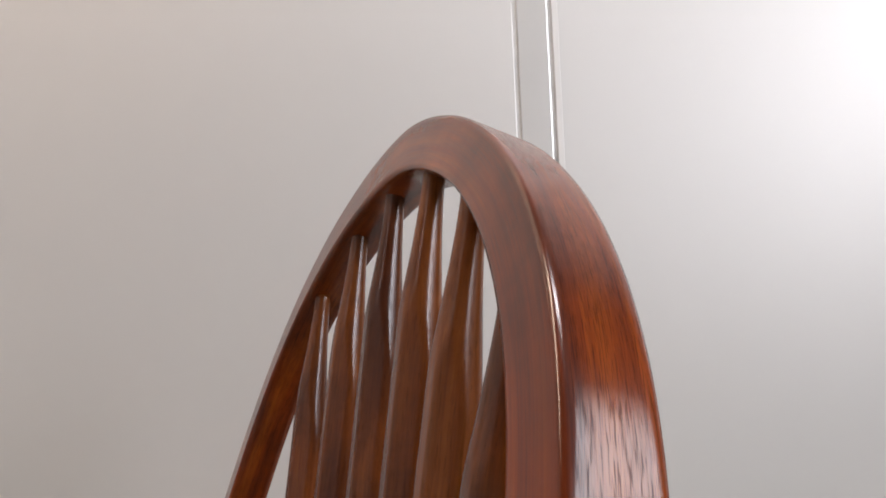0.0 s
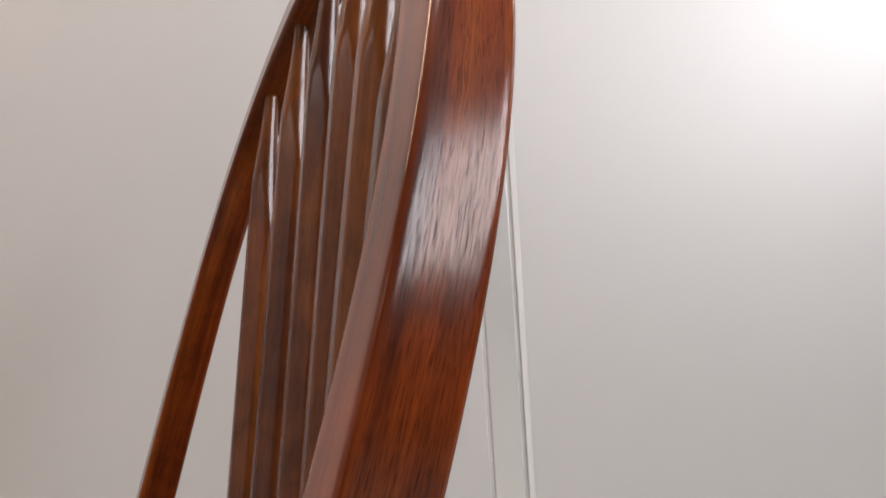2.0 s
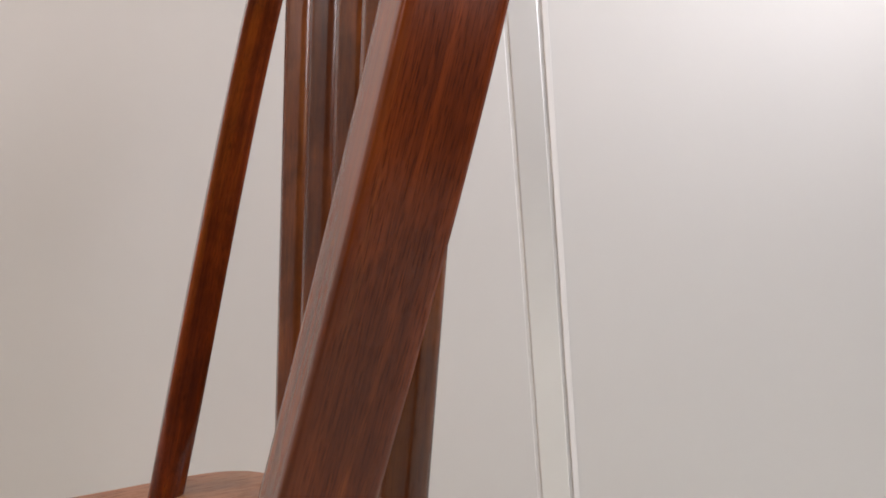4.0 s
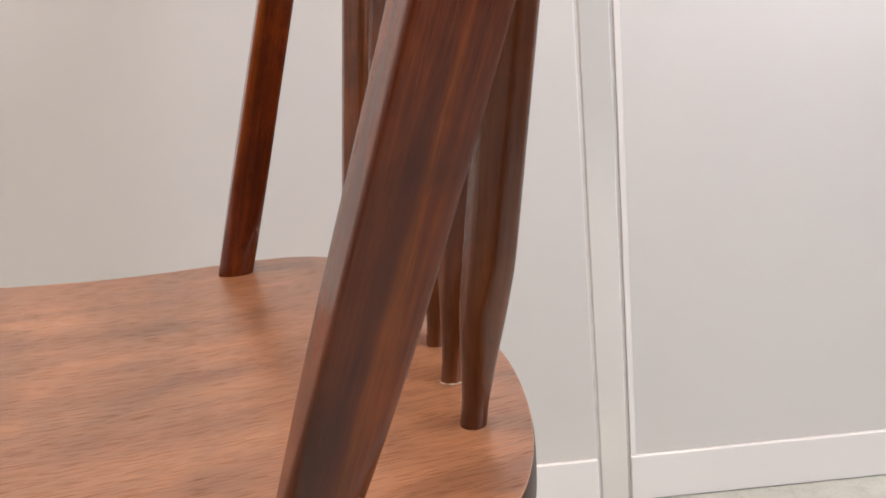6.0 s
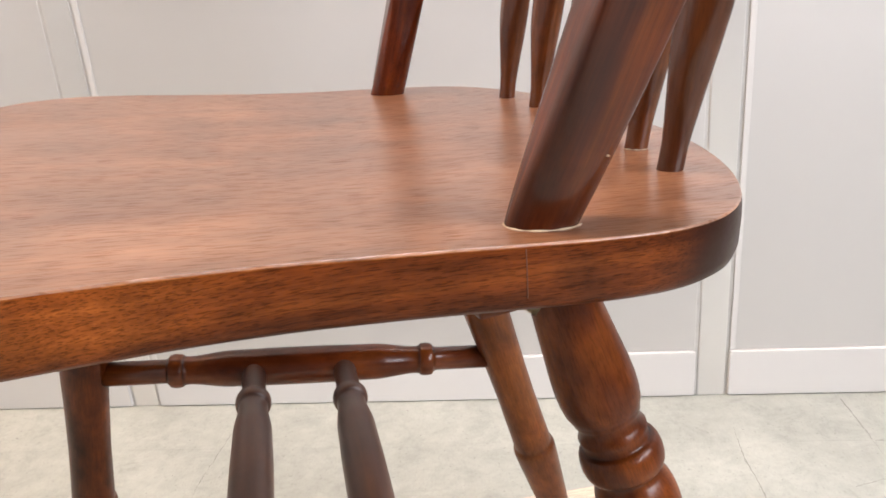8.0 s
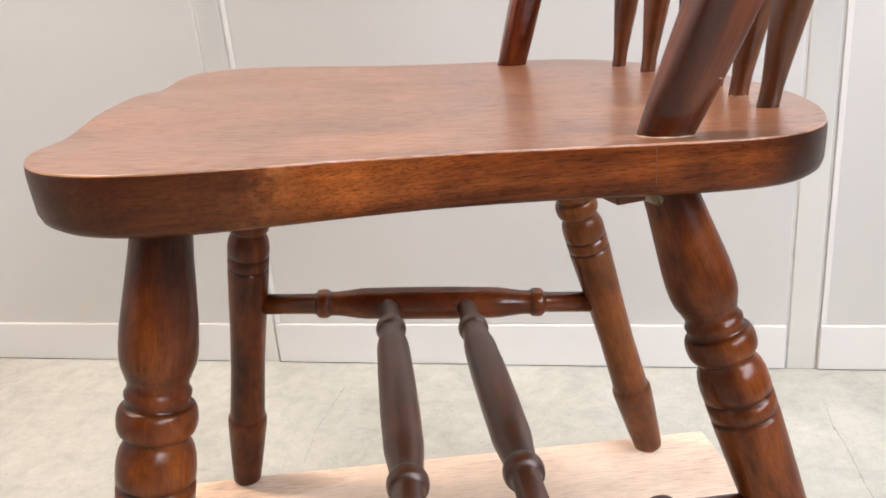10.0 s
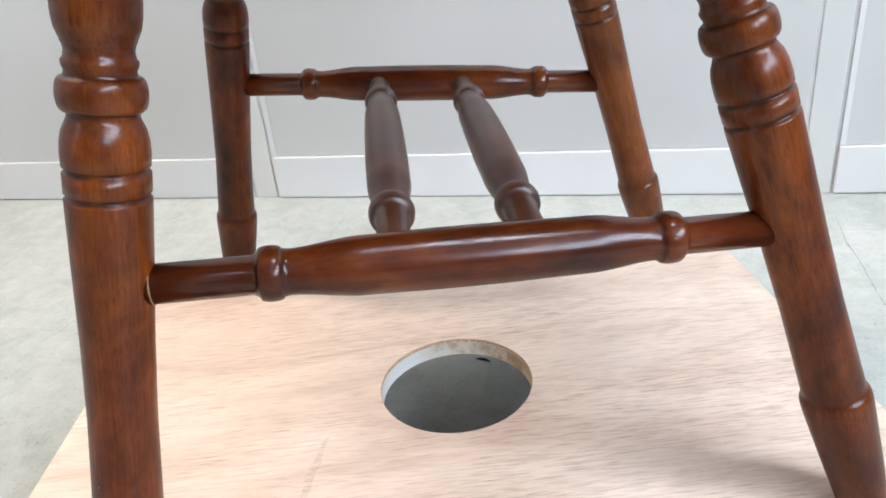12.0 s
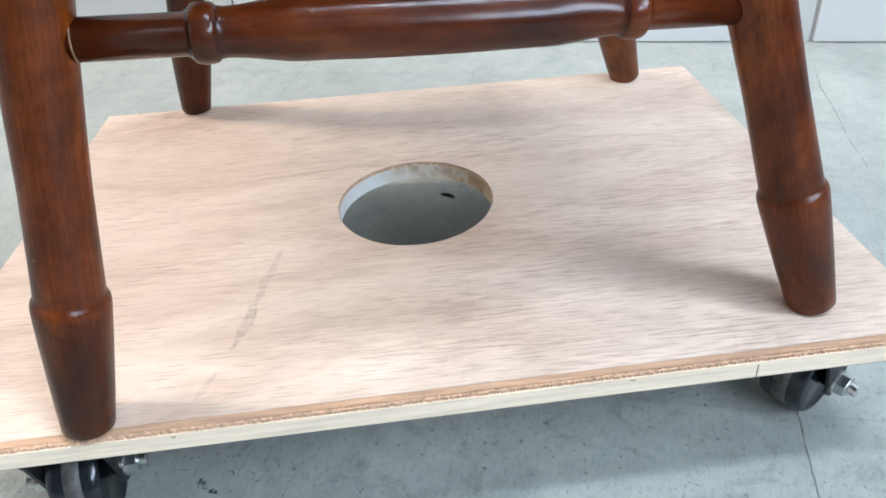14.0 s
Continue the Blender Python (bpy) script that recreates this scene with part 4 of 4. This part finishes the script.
# ---- floor details ----
def ribbon(points, wide, z, seed, jitter=0.4):
    """A thin uneven strip on the floor along points."""
    rnd = random.Random(seed)
    pts = []
    for (x0, y0), (x1, y1) in zip(points, points[1:]):
        n = max(2, int(math.dist((x0, y0), (x1, y1)) / 0.006))
        pts += [(x0 + (x1 - x0) * k / n + rnd.uniform(-1, 1) * 0.0007, y0 + (y1 - y0) * k / n + rnd.uniform(-1, 1) * 0.0007) for k in range(n)]
    pts.append(points[-1])
    bm = bmesh.new()
    rows = []
    for i, (x, y) in enumerate(pts):
        a, b = pts[max(0, i - 1)], pts[min(len(pts) - 1, i + 1)]
        d = Vector((b[0] - a[0], b[1] - a[1])).normalized()
        w = wide / 2 * (1 + jitter * rnd.uniform(-1, 1)) * (0.25 if i in (0, len(pts) - 1) else 1)
        rows.append((bm.verts.new((x - d.y * w, y + d.x * w, z)), bm.verts.new((x + d.y * w, y - d.x * w, z))))
    for a, b in zip(rows, rows[1:]):
        bm.faces.new((a[0], a[1], b[1], b[0]))
    return bm


CRACKS = [([(0.442, 0.310), (0.446, 0.240), (0.445, 0.165), (0.451, 0.076)], 0.0012), ([(0.448, 0.372), (0.442, 0.281)], 0.0010),
          ([(0.672, 0.247), (0.640, 0.251), (0.599, 0.250), (0.556, 0.235)], 0.0010), ([(0.6195, 0.440), (0.620, 0.333), (0.662, 0.331)], 0.0014),
          ([(0.3145, -0.268), (0.3145, -0.420)], 0.0010), ([(-0.284, 0.372), (-0.288, 0.250), (-0.276, 0.160)], 0.0010),
          ([(-0.905, 0.390), (-0.925, 0.325)], 0.0014)]
for k, (pts, wide) in enumerate(CRACKS):
    part("crack", ribbon(pts, wide * 0.55, 0.0005, k, 0.9), CRACK_DIRT, floor, smooth=False)

rnd = random.Random(11)
bm = bmesh.new()
spots = []
for k in range(420):
    if k < 150:
        line = rnd.choice([(0.24, -0.36), (0.42, 0.02), (-0.52, -0.1), (-0.25, 0.25), (0.62, 0.1)])
        x, y = line[0] + rnd.gauss(0, 0.012), line[1] + rnd.uniform(-0.16, 0.16)
    else:
        x, y = rnd.uniform(-1.1, 1.0), rnd.uniform(-0.55, 0.44)
    r = 0.0004 + 0.0009 * rnd.random() ** 3
    st, turn = rnd.uniform(1, 2.6), radians(rnd.gauss(90, 30))
    n = 7
    ring = []
    for i in range(n):
        a = 2 * math.pi * i / n
        p, q = r * st * math.cos(a) * rnd.uniform(0.6, 1.2), r * math.sin(a) * rnd.uniform(0.6, 1.2)
        ring.append(bm.verts.new((x + p * math.cos(turn) - q * math.sin(turn), y + p * math.sin(turn) + q * math.cos(turn), 0.0006)))
    bm.faces.new(ring)
specks = mesh_object("floor_specks", bm, plain("speck_dirt", (0.24, 0.24, 0.225), 0.8, 0.0, 90.0, 0.5), smooth=False)
tagged(specks, "small dark dirt specks scattered over the grey floor", "dirt", kind="stuff")

# a dry splinter under the hole, and pen marks beside the castor
bm = bmesh.new()
rings = []
for i in range(9):
    u = i / 8
    w, x, y = 0.0022 * math.sin(math.pi * min(1, u * 0.9 + 0.08)) + 0.0002, -0.009 + 0.018 * u, 0.0018 * math.sin(3 * u)
    rings.append([(x, y + w * math.cos(2 * math.pi * j / 6), 0.0012 + 0.5 * w * math.sin(2 * math.pi * j / 6)) for j in range(6)])
splinter = mesh_object("wood_splinter", rings_mesh(rings), DEBRIS, None, pose(0.002, 0.0, 0.0, 0, 0, -18))
tagged(splinter, "tiny dark wood splinter lying on the floor", "debris")
marks = tagged(new("floor_marking"), "small illegible black pen marks on the grey floor", "marking")
marks.location = (-0.107, -0.394, 0)
rnd = random.Random(21)
for cx, cy, n in ((0.0, 0.0, 9), (0.0105, -0.0055, 7), (0.019, 0.0125, 3)):
    for k in range(n):
        l, w = rnd.uniform(0.0022, 0.0048), rnd.uniform(0.00022, 0.00045)
        part("bar", boxed(-l / 2, l / 2, -w / 2, w / 2, 0.0002, 0.0006), INK, marks, "", pose(cx + rnd.uniform(-0.003, 0.003), cy + rnd.uniform(-0.0028, 0.0028), 0.00002 * k, 0, 0, rnd.choice((20, -60, 75, -15)) + rnd.uniform(-12, 12)), False)

# grey smear and pencil scuffs on the plywood
smear_mat, nodes, links, bsdf = material("grey_smear")
tc = nodes.new("ShaderNodeTexCoord")
n = node(nodes, "ShaderNodeTexNoise", Scale=110.0, Detail=5.0, Roughness=0.7)
links.new(scaled(nodes, links, tc.outputs["Object"], 1, 3, 1), n.inputs["Vector"])
r = ramp(nodes, [(0.36, (0.03, 0.03, 0.03)), (0.72, (0.21, 0.21, 0.21))])
links.new(n.outputs["Fac"], r.inputs[0])
links.new(r.outputs[0], bsdf.inputs["Alpha"])
bsdf.inputs["Base Color"].default_value = (0.17, 0.165, 0.16, 1)
bsdf.inputs["Roughness"].default_value = 0.8
turn_back = (CHAIR @ pose(0, 0, 0, 0, 0, -2.6)).inverted() @ CHAIR
for k, (pts, wide) in enumerate(([((-0.106, -0.050), (-0.116, -0.085), (-0.128, -0.140), (-0.133, -0.156)), 0.0062], [((-0.121, -0.118), (-0.127, -0.137), (-0.134, -0.158)), 0.008], [((-0.140, -0.175), (-0.152, -0.200)), 0.0032])):
    flat = [tuple((turn_back @ Vector((u, v, 0)))[:2]) for u, v in pts]
    part("smear", ribbon(flat, wide, BOARD_Z + 0.0003, 30 + k, 0.5), smear_mat, dolly, "grey graphite smear on the veneer", smooth=False)

# ---- floor tiles ----
TILE, GAP = 0.305, 0.00018
tile_bm = boxed(-TILE / 2 + GAP / 2, TILE / 2 - GAP / 2, -TILE / 2 + GAP / 2, TILE / 2 - GAP / 2, -0.0035, 0)
tile_data = bpy.data.meshes.new("tile")
tile_bm.to_mesh(tile_data)
tile_bm.free()
tile_data.materials.append(FLOOR_MAT)
rest = bmesh.new()
for ix in range(-13, 10):
    for iy in range(-19, 3):
        x, y = 0.3145 + TILE * (ix + 0.5), 0.333 + TILE * (iy - 0.5)
        if -6 <= ix <= 4 and -5 <= iy <= 2:
            tile = new("tile", tile_data)
            tile.parent = floor
            tile.location = (x, y, 0)
        else:
            box(rest, x - TILE / 2 + GAP / 2, x + TILE / 2 - GAP / 2, y - TILE / 2 + GAP / 2, y + TILE / 2 - GAP / 2, -0.0035, 0)
tagged(part("outer_tiles", rest, FLOOR_MAT, floor, smooth=False), kind="stuff")
